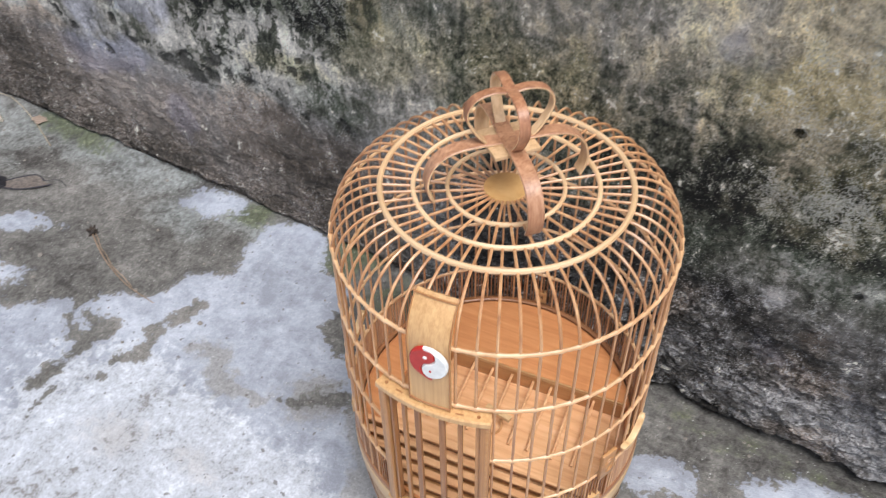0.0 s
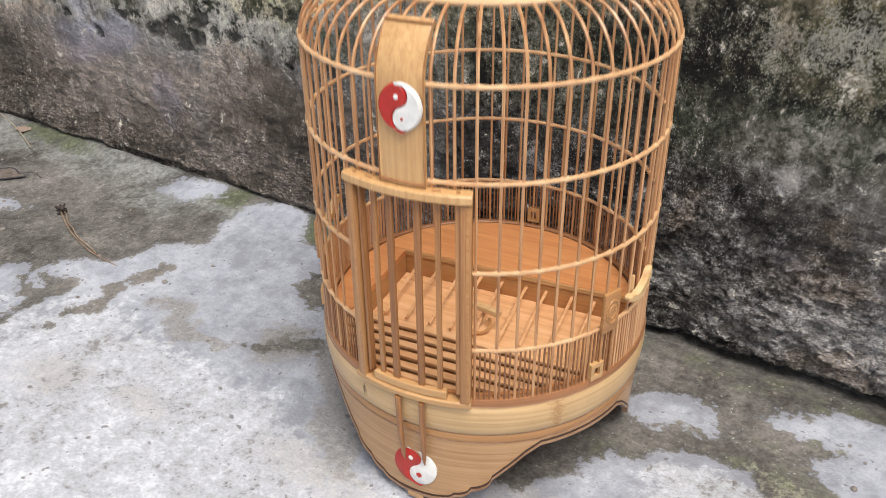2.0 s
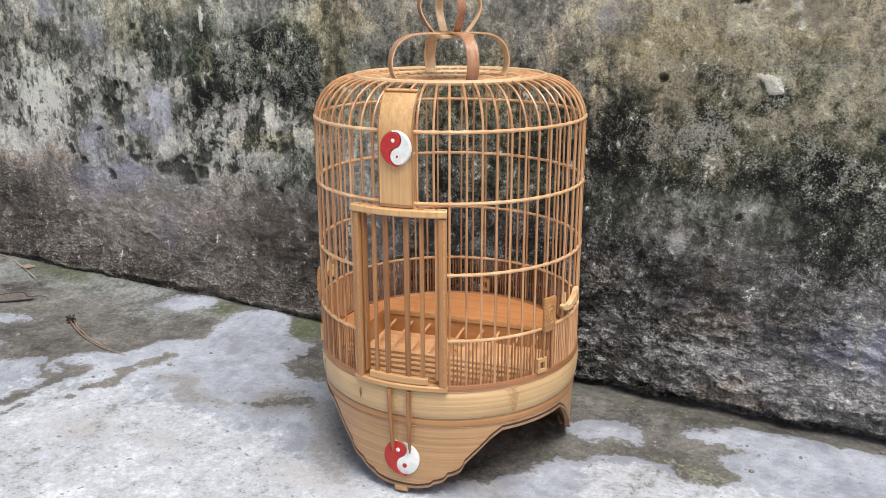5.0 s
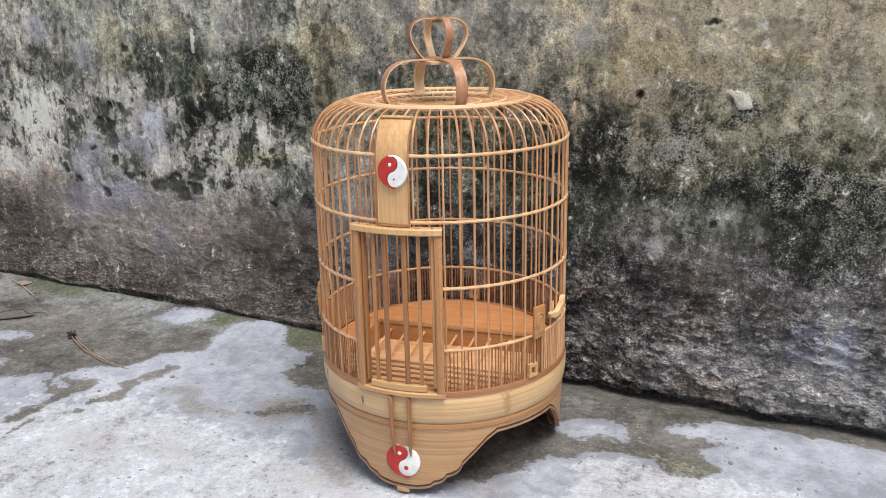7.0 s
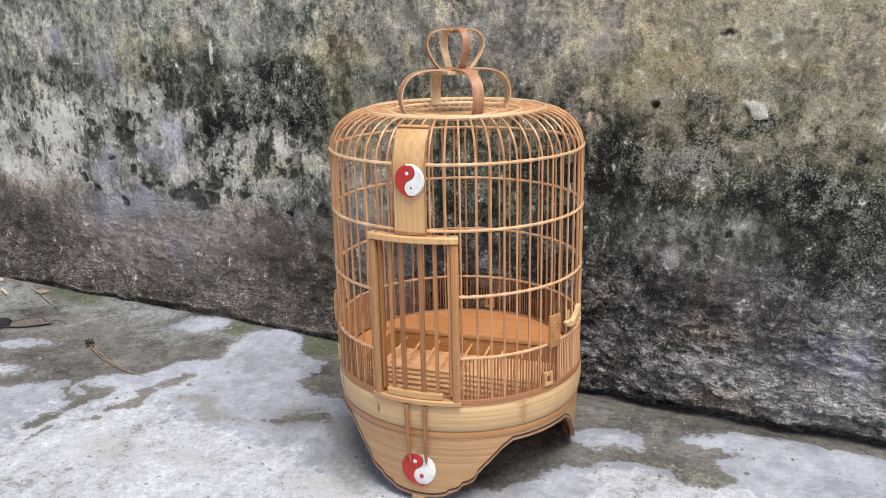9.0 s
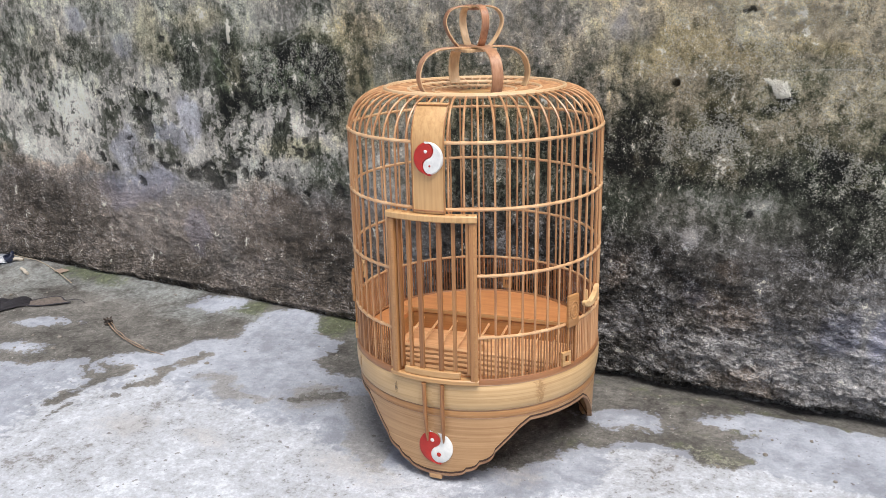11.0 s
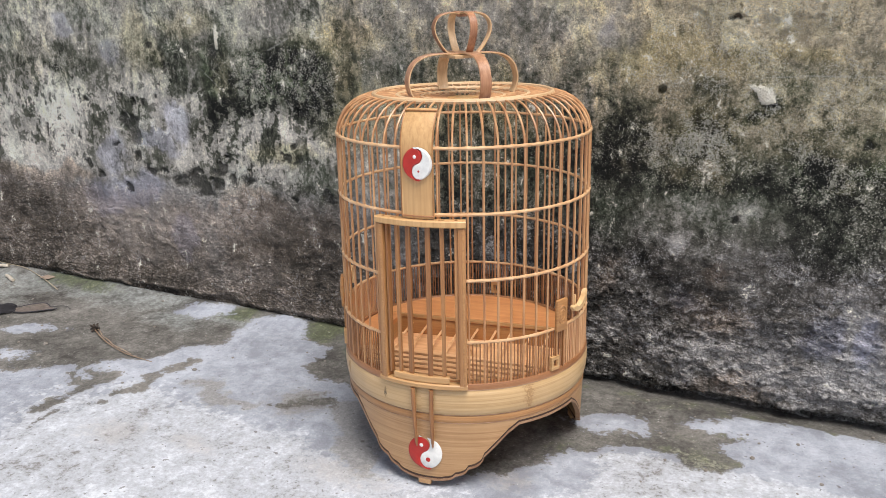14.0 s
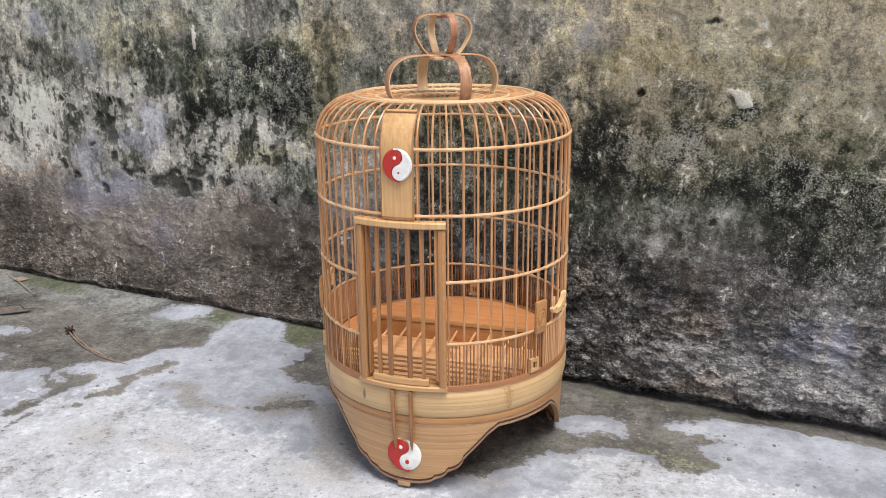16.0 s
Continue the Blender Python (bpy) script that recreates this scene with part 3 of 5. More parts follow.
    col = mix_rgb(nodes, links, times(scr, 0.35), col, (0.6, 0.59, 0.55))
    chip = smooth(nodes, links, mixed((attr(nodes, "chip"), 1.0), (mid, 0.45), (crust, 0.3)), 0.3, 0.42)
    col = mix_rgb(nodes, links, times(chip, 1.0), col, mix_rgb(nodes, links, smooth(nodes, links, mid, -0.8, 0.8), (0.88, 0.82, 0.68), (0.95, 0.91, 0.80)))
    links.new(col, bsdf.inputs["Base Color"])
    bsdf.inputs["Roughness"].default_value = 0.8
    bsdf.inputs["Specular IOR Level"].default_value = 0.3
    bump = nodes.new("ShaderNodeBump")
    bump.inputs["Strength"].default_value, bump.inputs["Distance"].default_value = 1.0, 0.010
    links.new(added(nodes, links, mixed((mid, 0.16), (crust, 0.2), (grain, 0.14), (skin, 0.14), (pit, -0.35), (pock, -0.25), (salt, 0.06), (lump, 0.55)), times(times(crest, low), 0.4), times(ledge, math_node(nodes, links, "MULTIPLY_ADD", low, 0.1, 0.03))), bump.inputs["Height"])
    links.new(bump.outputs[0], bsdf.inputs["Normal"])
    return m


# stains of the wall: middle x, z, half sizes and depth of tone
MOULD_LEFT = ((-1.186, 0.479, 0.048, 0.033, 0.24), (-1.279, 0.489, 0.039, 0.026, 0.37), (-0.847, 0.511, 0.035, 0.019, 0.3), (-0.772, 0.502, 0.02, 0.021, 0.29), (-0.645, 0.474, 0.114, 0.05, 0.25), (-0.567, 0.446, 0.03, 0.05, 0.21), (-0.758, 0.408, 0.034, 0.019, 0.26), (-0.677, 0.412, 0.039, 0.021, 0.28), (-0.577, 0.401, 0.031, 0.022, 0.22), (-0.521, 0.418, 0.03, 0.05, 0.28), (-1, 0.398, 0.035, 0.034, 0.37), (-0.915, 0.489, 0.022, 0.027, 0.36), (-0.533, 0.264, 0.031, 0.037, 0.3), (-1.452, 0.236, 0.061, 0.034, 0.36), (-1.361, 0.177, 0.127, 0.038, 0.31), (-1.301, 0.116, 0.106, 0.048, 0.32), (-0.551, 0.12, 0.077, 0.068, 0.29), (-0.591, 0.253, 0.032, 0.022, 0.33), (-1.271, 0.453, 0.036, 0.03, 0.4))
LIME_LEFT = ((-1.042, 0.503, 0.035, 0.028, 0.56), (-1.237, 0.448, 0.018, 0.024, 0.59), (-1.205, 0.402, 0.061, 0.042, 0.62), (-1.335, 0.277, 0.067, 0.039, 0.59), (-1.233, 0.284, 0.063, 0.032, 0.65), (-0.882, 0.381, 0.037, 0.031, 0.65), (-1.085, 0.294, 0.033, 0.037, 0.6), (-1.025, 0.226, 0.066, 0.027, 0.59), (-0.897, 0.196, 0.039, 0.03, 0.58), (-0.828, 0.209, 0.033, 0.026, 0.56), (-0.704, 0.563, 0.023, 0.029, 0.56), (-0.633, 0.577, 0.037, 0.014, 0.53), (-0.641, 0.387, 0.077, 0.017, 0.51), (-0.722, 0.373, 0.054, 0.015, 0.5), (-0.855, 0.415, 0.032, 0.015, 0.59), (-0.7, 0.328, 0.108, 0.02, 0.44), (-1.411, 0.343, 0.058, 0.039, 0.55), (-1.033, 0.168, 0.092, 0.063, 0.52), (-0.695, 0.205, 0.097, 0.034, 0.41))
LIME_TOP = ((-1.18, 0.575, 0.117, 0.028, 0.53), (-1.025, 0.431, 0.071, 0.032, 0.52), (-0.941, 0.384, 0.076, 0.045, 0.53), (-1.399, 0.419, 0.077, 0.05, 0.5), (0.244, 0.48, 0.062, 0.03, 0.47), (0.083, 0.475, 0.071, 0.032, 0.46))
MOULD_RIGHT = ((0.005, 0.398, 0.042, 0.051, 0.24), (-0.027, 0.349, 0.026, 0.026, 0.21), (0.013, 0.424, 0.033, 0.017, 0.27), (0.129, 0.469, 0.021, 0.017, 0.33), (0.198, 0.443, 0.022, 0.009, 0.28), (0.139, 0.438, 0.03, 0.014, 0.39), (0.201, 0.333, 0.022, 0.024, 0.19), (0.279, 0.348, 0.028, 0.027, 0.165), (0.248, 0.377, 0.035, 0.023, 0.3), (0.076, 0.322, 0.049, 0.013, 0.235), (-0.023, 0.236, 0.036, 0.018, 0.23), (0.049, 0.217, 0.051, 0.032, 0.235), (0.275, 0.256, 0.05, 0.026, 0.24), (0.24, 0.316, 0.043, 0.02, 0.26), (0.101, 0.188, 0.033, 0.023, 0.245), (0.086, 0.014, 0.053, 0.012, 0.22), (0.037, 0.103, 0.053, 0.038, 0.27), (0.306, 0.295, 0.041, 0.032, 0.26))
LIME_RIGHT = ((0.077, 0.564, 0.023, 0.014, 0.58), (0.181, 0.56, 0.028, 0.016, 0.58), (0.258, 0.546, 0.04, 0.028, 0.53), (0.2, 0.509, 0.011, 0.03, 0.52), (0.052, 0.466, 0.012, 0.032, 0.47), (0.303, 0.496, 0.02, 0.043, 0.5), (0.095, 0.285, 0.041, 0.017, 0.42), (0.186, 0.294, 0.023, 0.015, 0.48), (0.102, 0.238, 0.02, 0.019, 0.53), (0.195, 0.227, 0.038, 0.03, 0.4), (0.24, 0.271, 0.012, 0.007, 0.46), (0.336, 0.276, 0.011, 0.013, 0.42), (0.158, 0.3, 0.023, 0.013, 0.43), (0.361, 0.097, 0.028, 0.047, 0.46), (0.306, 0.031, 0.044, 0.018, 0.42), (-0.021, 0.063, 0.028, 0.015, 0.36), (0.307, 0.095, 0.029, 0.013, 0.43), (0.337, 0.153, 0.028, 0.051, 0.4), (-0.495, 0.534, 0.029, 0.056, 0.44))
OLIVE = ((-0.95, 0.542, 0.042, 0.064), (-0.756, 0.471, 0.034, 0.052), (-0.622, 0.329, 0.077, 0.021), (-0.553, 0.534, 0.059, 0.048), (0.24, 0.518, 0.048, 0.02), (0.096, 0.515, 0.084, 0.035), (0.316, 0.335, 0.012, 0.017), (-0.911, 0.516, 0.022, 0.032), (-0.47, 0.401, 0.07, 0.059), (-0.263, 0.429, 0.152, 0.073), (0.118, 0.421, 0.031, 0.032), (0.025, 0.514, 0.049, 0.04), (-0.832, 0.563, 0.083, 0.031))
BEIGE = ((0.077, 0.564, 0.035, 0.017), (0.181, 0.56, 0.035, 0.018), (0.251, 0.546, 0.061, 0.029), (0.2, 0.509, 0.014, 0.037), (-0.471, 0.544, 0.045, 0.055), (0.052, 0.466, 0.02, 0.04), (0.306, 0.475, 0.026, 0.044), (-0.476, 0.478, 0.034, 0.038), (0.157, 0.5, 0.044, 0.03))
RUST = ((-1.347, 0.231, 0.174, 0.024), (-0.695, 0.205, 0.11, 0.04), (-1.43, 0.102, 0.184, 0.072), (-0.012, 0.182, 0.027, 0.038), (0.016, 0.348, 0.034, 0.017), (0.146, 0.14, 0.057, 0.045), (0.188, 0.025, 0.065, 0.014), (-1.189, 0.243, 0.071, 0.019), (-1.454, 0.262, 0.04, 0.027), (0.115, 0.347, 0.055, 0.025), (0.158, 0.205, 0.032, 0.018), (-0.682, 0.137, 0.181, 0.059))
BLUE = ((-0.89, 0.381, 0.042, 0.036), (-1.07, 0.300, 0.045, 0.040), (-1.009, 0.228, 0.081, 0.031), (-0.9, 0.129, 0.034, 0.044), (-0.018, 0.553, 0.018, 0.024), (0.365, 0.124, 0.015, 0.038), (0.103, 0.161, 0.017, 0.023), (-1.156, 0.569, 0.03, 0.024), (-1.026, 0.504, 0.025, 0.028), (0.304, 0.121, 0.029, 0.026), (-1.104, 0.201, 0.052, 0.038), (-0.943, 0.333, 0.046, 0.023))
PITS_A = ((-1.031, 0.423, 0.005, 0.01), (-0.992, 0.416, 0.008, 0.009), (-0.968, 0.411, 0.005, 0.008), (-0.93, 0.421, 0.006, 0.007), (-1.01, 0.372, 0.024, 0.015), (-0.994, 0.35, 0.019, 0.023), (-1.02, 0.383, 0.011, 0.006), (-0.93, 0.523, 0.01, 0.005), (-1.138, 0.416, 0.004, 0.012), (-1.116, 0.411, 0.007, 0.006), (-0.773, 0.514, 0.008, 0.012), (-0.887, 0.26, 0.02, 0.015), (-0.845, 0.271, 0.021, 0.021), (-0.832, 0.243, 0.021, 0.016), (-0.785, 0.292, 0.021, 0.012), (-0.799, 0.261, 0.016, 0.014), (-0.756, 0.267, 0.011, 0.015), (-0.714, 0.27, 0.011, 0.012), (-0.595, 0.317, 0.008, 0.01), (-0.622, 0.322, 0.01, 0.01), (-0.838, 0.288, 0.015, 0.009))
PITS_B = ((-1.253, 0.341, 0.007, 0.014), (-1.155, 0.336, 0.003, 0.005), (-1.144, 0.277, 0.009, 0.009), (-1.052, 0.32, 0.007, 0.005), (-0.97, 0.267, 0.013, 0.007), (-0.937, 0.275, 0.011, 0.009), (-0.998, 0.3, 0.01, 0.01), (-1.111, 0.25, 0.01, 0.01), (-0.763, 0.322, 0.007, 0.007), (-0.899, 0.481, 0.007, 0.014), (-0.915, 0.451, 0.006, 0.004), (-0.576, 0.411, 0.015, 0.009), (-0.599, 0.343, 0.006, 0.005), (-0.705, 0.293, 0.004, 0.01), (0.145, 0.575, 0.007, 0.003), (0.175, 0.281, 0.006, 0.006), (0.316, 0.328, 0.007, 0.007), (0.327, 0.407, 0.007, 0.004), (-1.032, 0.232, 0.01, 0.007), (-0.611, 0.241, 0.005, 0.004), (-0.534, 0.253, 0.01, 0.01))
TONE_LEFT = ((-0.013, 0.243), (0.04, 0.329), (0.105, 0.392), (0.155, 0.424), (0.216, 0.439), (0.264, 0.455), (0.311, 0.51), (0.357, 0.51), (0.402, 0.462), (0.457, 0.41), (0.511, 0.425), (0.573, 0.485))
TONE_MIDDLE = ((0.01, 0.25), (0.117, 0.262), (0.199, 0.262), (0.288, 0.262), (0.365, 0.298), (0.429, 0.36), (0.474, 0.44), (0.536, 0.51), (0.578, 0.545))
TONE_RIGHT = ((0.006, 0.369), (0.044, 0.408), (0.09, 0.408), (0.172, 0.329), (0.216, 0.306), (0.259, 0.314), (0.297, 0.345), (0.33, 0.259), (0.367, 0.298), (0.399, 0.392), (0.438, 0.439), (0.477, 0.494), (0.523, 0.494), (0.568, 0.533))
MORE = ((0.335, 0.31, 0.06, 0.05, 0.19), (0.11, 0.40, 0.05, 0.035, 0.27), (-0.80, 0.365, 0.05, 0.028, 0.31), (-0.96, 0.45, 0.05, 0.03, 0.55), (-0.95, 0.555, 0.07, 0.03, 0.55),
        (-0.585, 0.475, 0.07, 0.05, 0.19), (-0.60, 0.15, 0.09, 0.06, 0.29), (0.361, 0.10, 0.03, 0.05, 0.53), (0.305, 0.06, 0.05, 0.02, 0.48), (-1.0, 0.10, 0.10, 0.04, 0.42), (-1.08, 0.20, 0.03, 0.05, 0.55), (-1.045, 0.155, 0.025, 0.05, 0.52), (-0.90, 0.18, 0.03, 0.05, 0.52), (-0.965, 0.20, 0.035, 0.04, 0.54), (-0.835, 0.19, 0.04, 0.04, 0.49), (0.28, 0.345, 0.03, 0.03, 0.16), (0.012, 0.088, 0.05, 0.025, 0.41))
GREEN = ((0.272, 0.352, 0.034, 0.034), (0.335, 0.37, 0.02, 0.015), (-0.79, 0.46, 0.02, 0.06), (-0.62, 0.47, 0.10, 0.05))
PEELS = ((0.187, 0.560, 0.024, 0.015, 12), (0.245, 0.566, 0.024, 0.015, -8), (0.225, 0.545, 0.018, 0.012, 30), (0.092, 0.562, 0.024, 0.014, -20), (-0.105, 0.594, 0.022, 0.006, 12))
CHIP = ((0.181, 0.48), (0.189, 0.478), (0.198, 0.48), (0.204, 0.471), (0.214, 0.458), (0.204, 0.454), (0.194, 0.457), (0.188, 0.467))
SCRATCHES = (((-0.644, 0.518), (-0.598, 0.541)), ((-0.671, 0.465), (-0.64, 0.445)), ((-0.56, 0.458), (-0.535, 0.435)), ((-0.568, 0.424), (-0.544, 0.418)), ((-0.805, 0.483), (-0.756, 0.442)), ((-0.614, 0.43), (-0.599, 0.415)), ((-0.729, 0.565), (-0.729, 0.525)), ((-1.141, 0.528), (-0.982, 0.535)), ((0.19, 0.49), (0.345, 0.497)), ((0.25, 0.044), (0.275, 0.048)))

def painted(tone, u, v, patches):
    """Each patch pulls the tone to its own depth."""
    for cx, cz, a, b, depth in patches:
        f = 0.95 * np.exp(-(((u - cx) / a) ** 2 + ((v - cz) / b) ** 2) ** 1.4 * 0.6)
        tone = tone + (depth - tone) * f
    return tone


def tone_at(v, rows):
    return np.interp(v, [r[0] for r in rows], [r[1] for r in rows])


wx = spaced(-1.66, 0.62, 0.0028, 8)
wz = np.concatenate((np.arange(-0.02, 0.64, 0.0026), np.linspace(0.645, 2.5, 60)))
U, V = np.meshgrid(wx, wz)
du, dv = 0.055 * fractal(U, V, 0.07, 5, 71, 0.6), 0.075 * fractal(U, V, 0.08, 5, 83, 0.6)
A, B = U + du, V + dv
side = soft(A, -0.42, -0.28)[..., None]
far_side = soft(A, -0.06, 0.06)
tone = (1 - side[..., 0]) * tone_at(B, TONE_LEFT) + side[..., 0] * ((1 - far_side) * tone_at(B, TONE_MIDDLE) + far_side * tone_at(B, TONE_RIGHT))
for patches in (LIME_TOP, MOULD_LEFT, LIME_LEFT, MOULD_RIGHT, LIME_RIGHT, MORE):
    tone = painted(tone, A, B, patches)
tone = 0.40 + (tone - 0.40) * (1.12 + 0.12 * soft(U, -0.1, 0.1))
tone = tone + 0.10 * fractal(U, V * 0.6, 0.12, 4, 19) * soft(V, 0.5, 0.7) + (0.17 - 0.07 * soft(U, -0.05, 0.1)) * fractal(U, V * 0.8, 0.05, 5, 29, 0.65) + 0.08 * fractal(U, V, 0.022, 3, 33)
rub = (1.08 - 0.45 * soft(-0.4 - A, -0.1, 0.1) * (1 - soft(B, 0.18, 0.26)) - 0.25 * soft(A, 0.0, 0.15) * soft(B, 0.4, 0.5)) * (1 + 0.9 * fractal(U, V, 0.09, 3, 37)) * (1 - 0.55 * blobs(A, B, BLUE))
low = 1 - soft(B, np.interp(U, (-1.6, -0.9, -0.4, 0.0, 0.4), (0.22, 0.2, 0.22, 0.2, 0.22)), np.interp(U, (-1.6, -0.4, 0.0), (0.28, 0.3, 0.3)))
rub = rub * (1 - 0.3 * low)
tone = tone + 0.012 * low
NEAR_U, NEAR_V = U + 0.45 * du + 0.022 * fractal(U, V, 0.02, 3, 101, 0.6), V + 0.4 * dv + 0.026 * fractal(U, V, 0.022, 3, 107, 0.6)
pit = np.maximum(blobs(NEAR_U, NEAR_V, PITS_A), blobs(NEAR_U, NEAR_V, PITS_B))
dim = soft(0.36 - tone, 0, 0.12)
speck = dim * soft(V, 0.25, 0.4) + (0.3 + 0.5 * soft(U, -0.5, -0.1)) * low + 0.75 * soft(A, -0.02, 0.1) * soft(B, 0.33, 0.42) + 0.25 * soft(V, 0.4, 0.5)
scratch = np.zeros(U.shape)
for run in SCRATCHES:
    scratch = np.maximum(scratch, soft(streak(U + 0.1 * du, V + 0.1 * dv, run, 0.0012), -0.0026, 0.0014))
chip = np.maximum(soft(poly_inside(U, V, CHIP), -0.008, 0.008), blobs(U, V, ((-0.759, 0.536, 0.0042, 0.018),)))
hole = soft(0.0066 - np.hypot(U - 0.058, V - 0.471), 0.0, 0.003)
rug = (1 - soft(V, 0.12, 0.27)) * (0.45 + 0.55 * soft(U, -0.6, -0.2))
ridge = 0.5 - np.abs(fractal(U * 0.7 + 0.15 * V, V * 1.3, 0.030, 4, 41, 0.62)) * 2
Y = WALL_Y - 0.010 * fractal(U, V, 0.25, 3, 3) - 0.006 * fractal(U, V, 0.045, 5, 17, 0.6) - (0.013 * rug + 0.003) * fractal(U * 0.8, V * 1.2, 0.09, 3, 23, 0.5) - (0.0035 + 0.0065 * soft(U, -0.6, -0.2)) * rug * ridge - 0.007 * rug * fractal(U * 0.8, V * 1.2, 0.016, 3, 49, 0.6)
Y = Y + 0.005 * soft(pit, 0.3, 0.6) + 0.022 * hole - 0.006 * soft(0.10 - V, 0, 0.08) - 0.003 * soft(chip, 0.3, 0.6)
peel = np.full(U.shape, -0.2)
for spot in PEELS:
    peel = np.maximum(peel, oval(U + 0.9 * du, V + 0.7 * dv, *spot))
peel = soft(peel, -0.0006, 0.0022)
Y = Y + 0.0022 * peel
tone = tone - 0.03 * peel
rub = rub * (1 - 0.45 * peel)
plates = soft(fractal(U * 0.75, V * 1.3, 0.026, 4, 47, 0.66), 0.06, 0.085) * rug
Y = Y - 0.0045 * plates
tone = tone + 0.035 * plates
foot_line = 0.017 + 0.030 * fractal(U, V * 0.5, 0.12, 5, 57, 0.6)
west = soft(-0.42 - U, 0.0, 0.2)
band = soft(foot_line - V, -0.008, 0.006) * west
lip = np.exp(-((V - foot_line - 0.005) / 0.0045) ** 2) * west * soft(fractal(U, V, 0.06, 3, 59), -0.15, 0.1)
Y = Y + 0.004 * band - 0.004 * lip
tone = tone - 0.045 * band + 0.09 * lip
under = soft(0.006 + 0.012 * fractal(U, V * 0, 0.12, 4, 55) - V, -0.003, 0.004)
Y = Y + 0.014 * under * soft(U, -0.75, -0.2) + 0.008 * under
tints = {"olive": np.maximum(blobs(A, B, OLIVE), 0.4 * soft(V, 0.3, 0.5)), "beige": np.maximum(blobs(A, B, BEIGE), (0.42 + 0.34 * soft(A, -0.05, 0.10)) * soft(A, -0.5, -0.3) * soft(B, 0.30, 0.42)), "green": blobs(A, B, GREEN), "crumbly": 0.15 + 0.6 * soft(U, -0.5, -0.1) * soft(0.21 - V, 0.0, 0.10) + 0.6 * soft(0.12 - V, 0.0, 0.08) + 0.35 * soft(-1.1 - U, 0.0, 0.15), "flake": 0.05 + 0.13 * (1 - soft(A, -0.62, -0.5)) * soft(B, 0.22, 0.3) * (1 - soft(B, 0.41, 0.51)) * (1 - 0.8 * np.clip(blobs(A, B, BLUE), 0, 1)) + 0.02 * soft(V, 0.3, 0.4) * (1 - soft(A, -0.6, -0.3)), "run": soft(V, 0.2, 0.32) * (1 - 0.6 * soft(U, -0.4, 0.1)), "rust": np.maximum(blobs(A, B, RUST), 0.75 * soft(-0.35 - A, 0.0, 0.12) * (1 - soft(B, 0.19, 0.27))), "blue": blobs(A, B, BLUE)}
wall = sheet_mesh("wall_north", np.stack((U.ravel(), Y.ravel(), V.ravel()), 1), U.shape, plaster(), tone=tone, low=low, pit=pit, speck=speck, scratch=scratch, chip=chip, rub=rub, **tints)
back = wall.modifiers.new("thickness", "SOLIDIFY")
back.thickness, back.offset = 0.2, -1.0
tagged(wall, "old plaster wall blotched with mould, moss and pale patches", "wall", kind="structure")



# ---------------------------------------------------------------- bird cage
cage = new("birdcage")
cage.empty_display_size = 0.05
cage.matrix_world = (Matrix.Translation(CAGE) @ Vector((0, 0, 1)).rotation_difference(LEAN_AXIS).to_matrix().to_4x4()
                     @ Matrix.Rotation(radians(DOOR_TURN), 4, "Z"))
tagged(cage, "round varnished bamboo birdcage with carved feet, empty, on wet concrete", "birdcage")

Z_SILL, Z_TOP = 0.1480, 0.4885
RINGS = (0.4415, 0.3632, 0.2818, 0.2025)
DOOR = (-17.2, 18.6)
SLATS = (-9.0, -3.9, 4.6, 10.5)


def bar_path(z0, r_end):
    """A bar from z0 up the side, round the shoulder and in along the top."""
    pts = [(RAD, 0, z) for z in np.linspace(z0, 0.437, 6)]
    for k in range(1, 9):
        a = radians(90 * k / 8)
        pts.append((RAD - 0.05 * (1 - math.cos(a)), 0, 0.437 + 0.0515 * math.sin(a)))
    for r in np.linspace(0.112, r_end, 6)[1:]:
        pts.append((r, 0, Z_TOP - 0.008 * (0.118 - r) / 0.1))
    return pts


def bar_object(name, z0, r_end):
    return part(name, tube(bmesh.new(), bar_path(z0, r_end), lambda s: 0.00145 if s < 0.5 else 0.0015, 6), BAR, cage)


protos = {}
for k in range(60):
    a = k * 6 + 3
    off = (a + 90 + 180) % 360 - 180
    z0 = 0.356 if DOOR[0] - 1 < off < DOOR[1] + 1 else Z_SILL - 0.004
    key = (z0, 0.018 if k % 2 else 0.088)
    m = Matrix.Rotation(radians(a + random.uniform(-0.35, 0.35)), 4, "Z")
    if key not in protos:
        protos[key] = bar_object("bar", *key)
        protos[key].matrix_local = m
    else:
        again(protos[key], m)

def short_bar(rad):
    return part("short_bar", tube(bmesh.new(), [(RAD, 0, Z_SILL - 0.004), (RAD, 0, 0.175), (RAD, 0, RINGS[3] + 0.001)], rad, 6), SHORT if rad < 0.001 else BAR, cage)


# fine short bars all round; closer and stouter in the two feeder gates at the sides
shorts = {}
for k in range(240):
    a = k * 1.5
    off = (a + 90 + 180) % 360 - 180
    if k % 4 == 2 or DOOR[0] - 1.5 < off < DOOR[1] + 1.5:
        continue
    gate = 66 < abs(off) < 112
    m = Matrix.Rotation(radians(a + random.uniform(-0.15, 0.15)), 4, "Z")
    if gate not in shorts:
        shorts[gate] = short_bar(0.00155 if gate else 0.00095)
        shorts[gate].matrix_local = m
    else:
        again(shorts[gate], m)


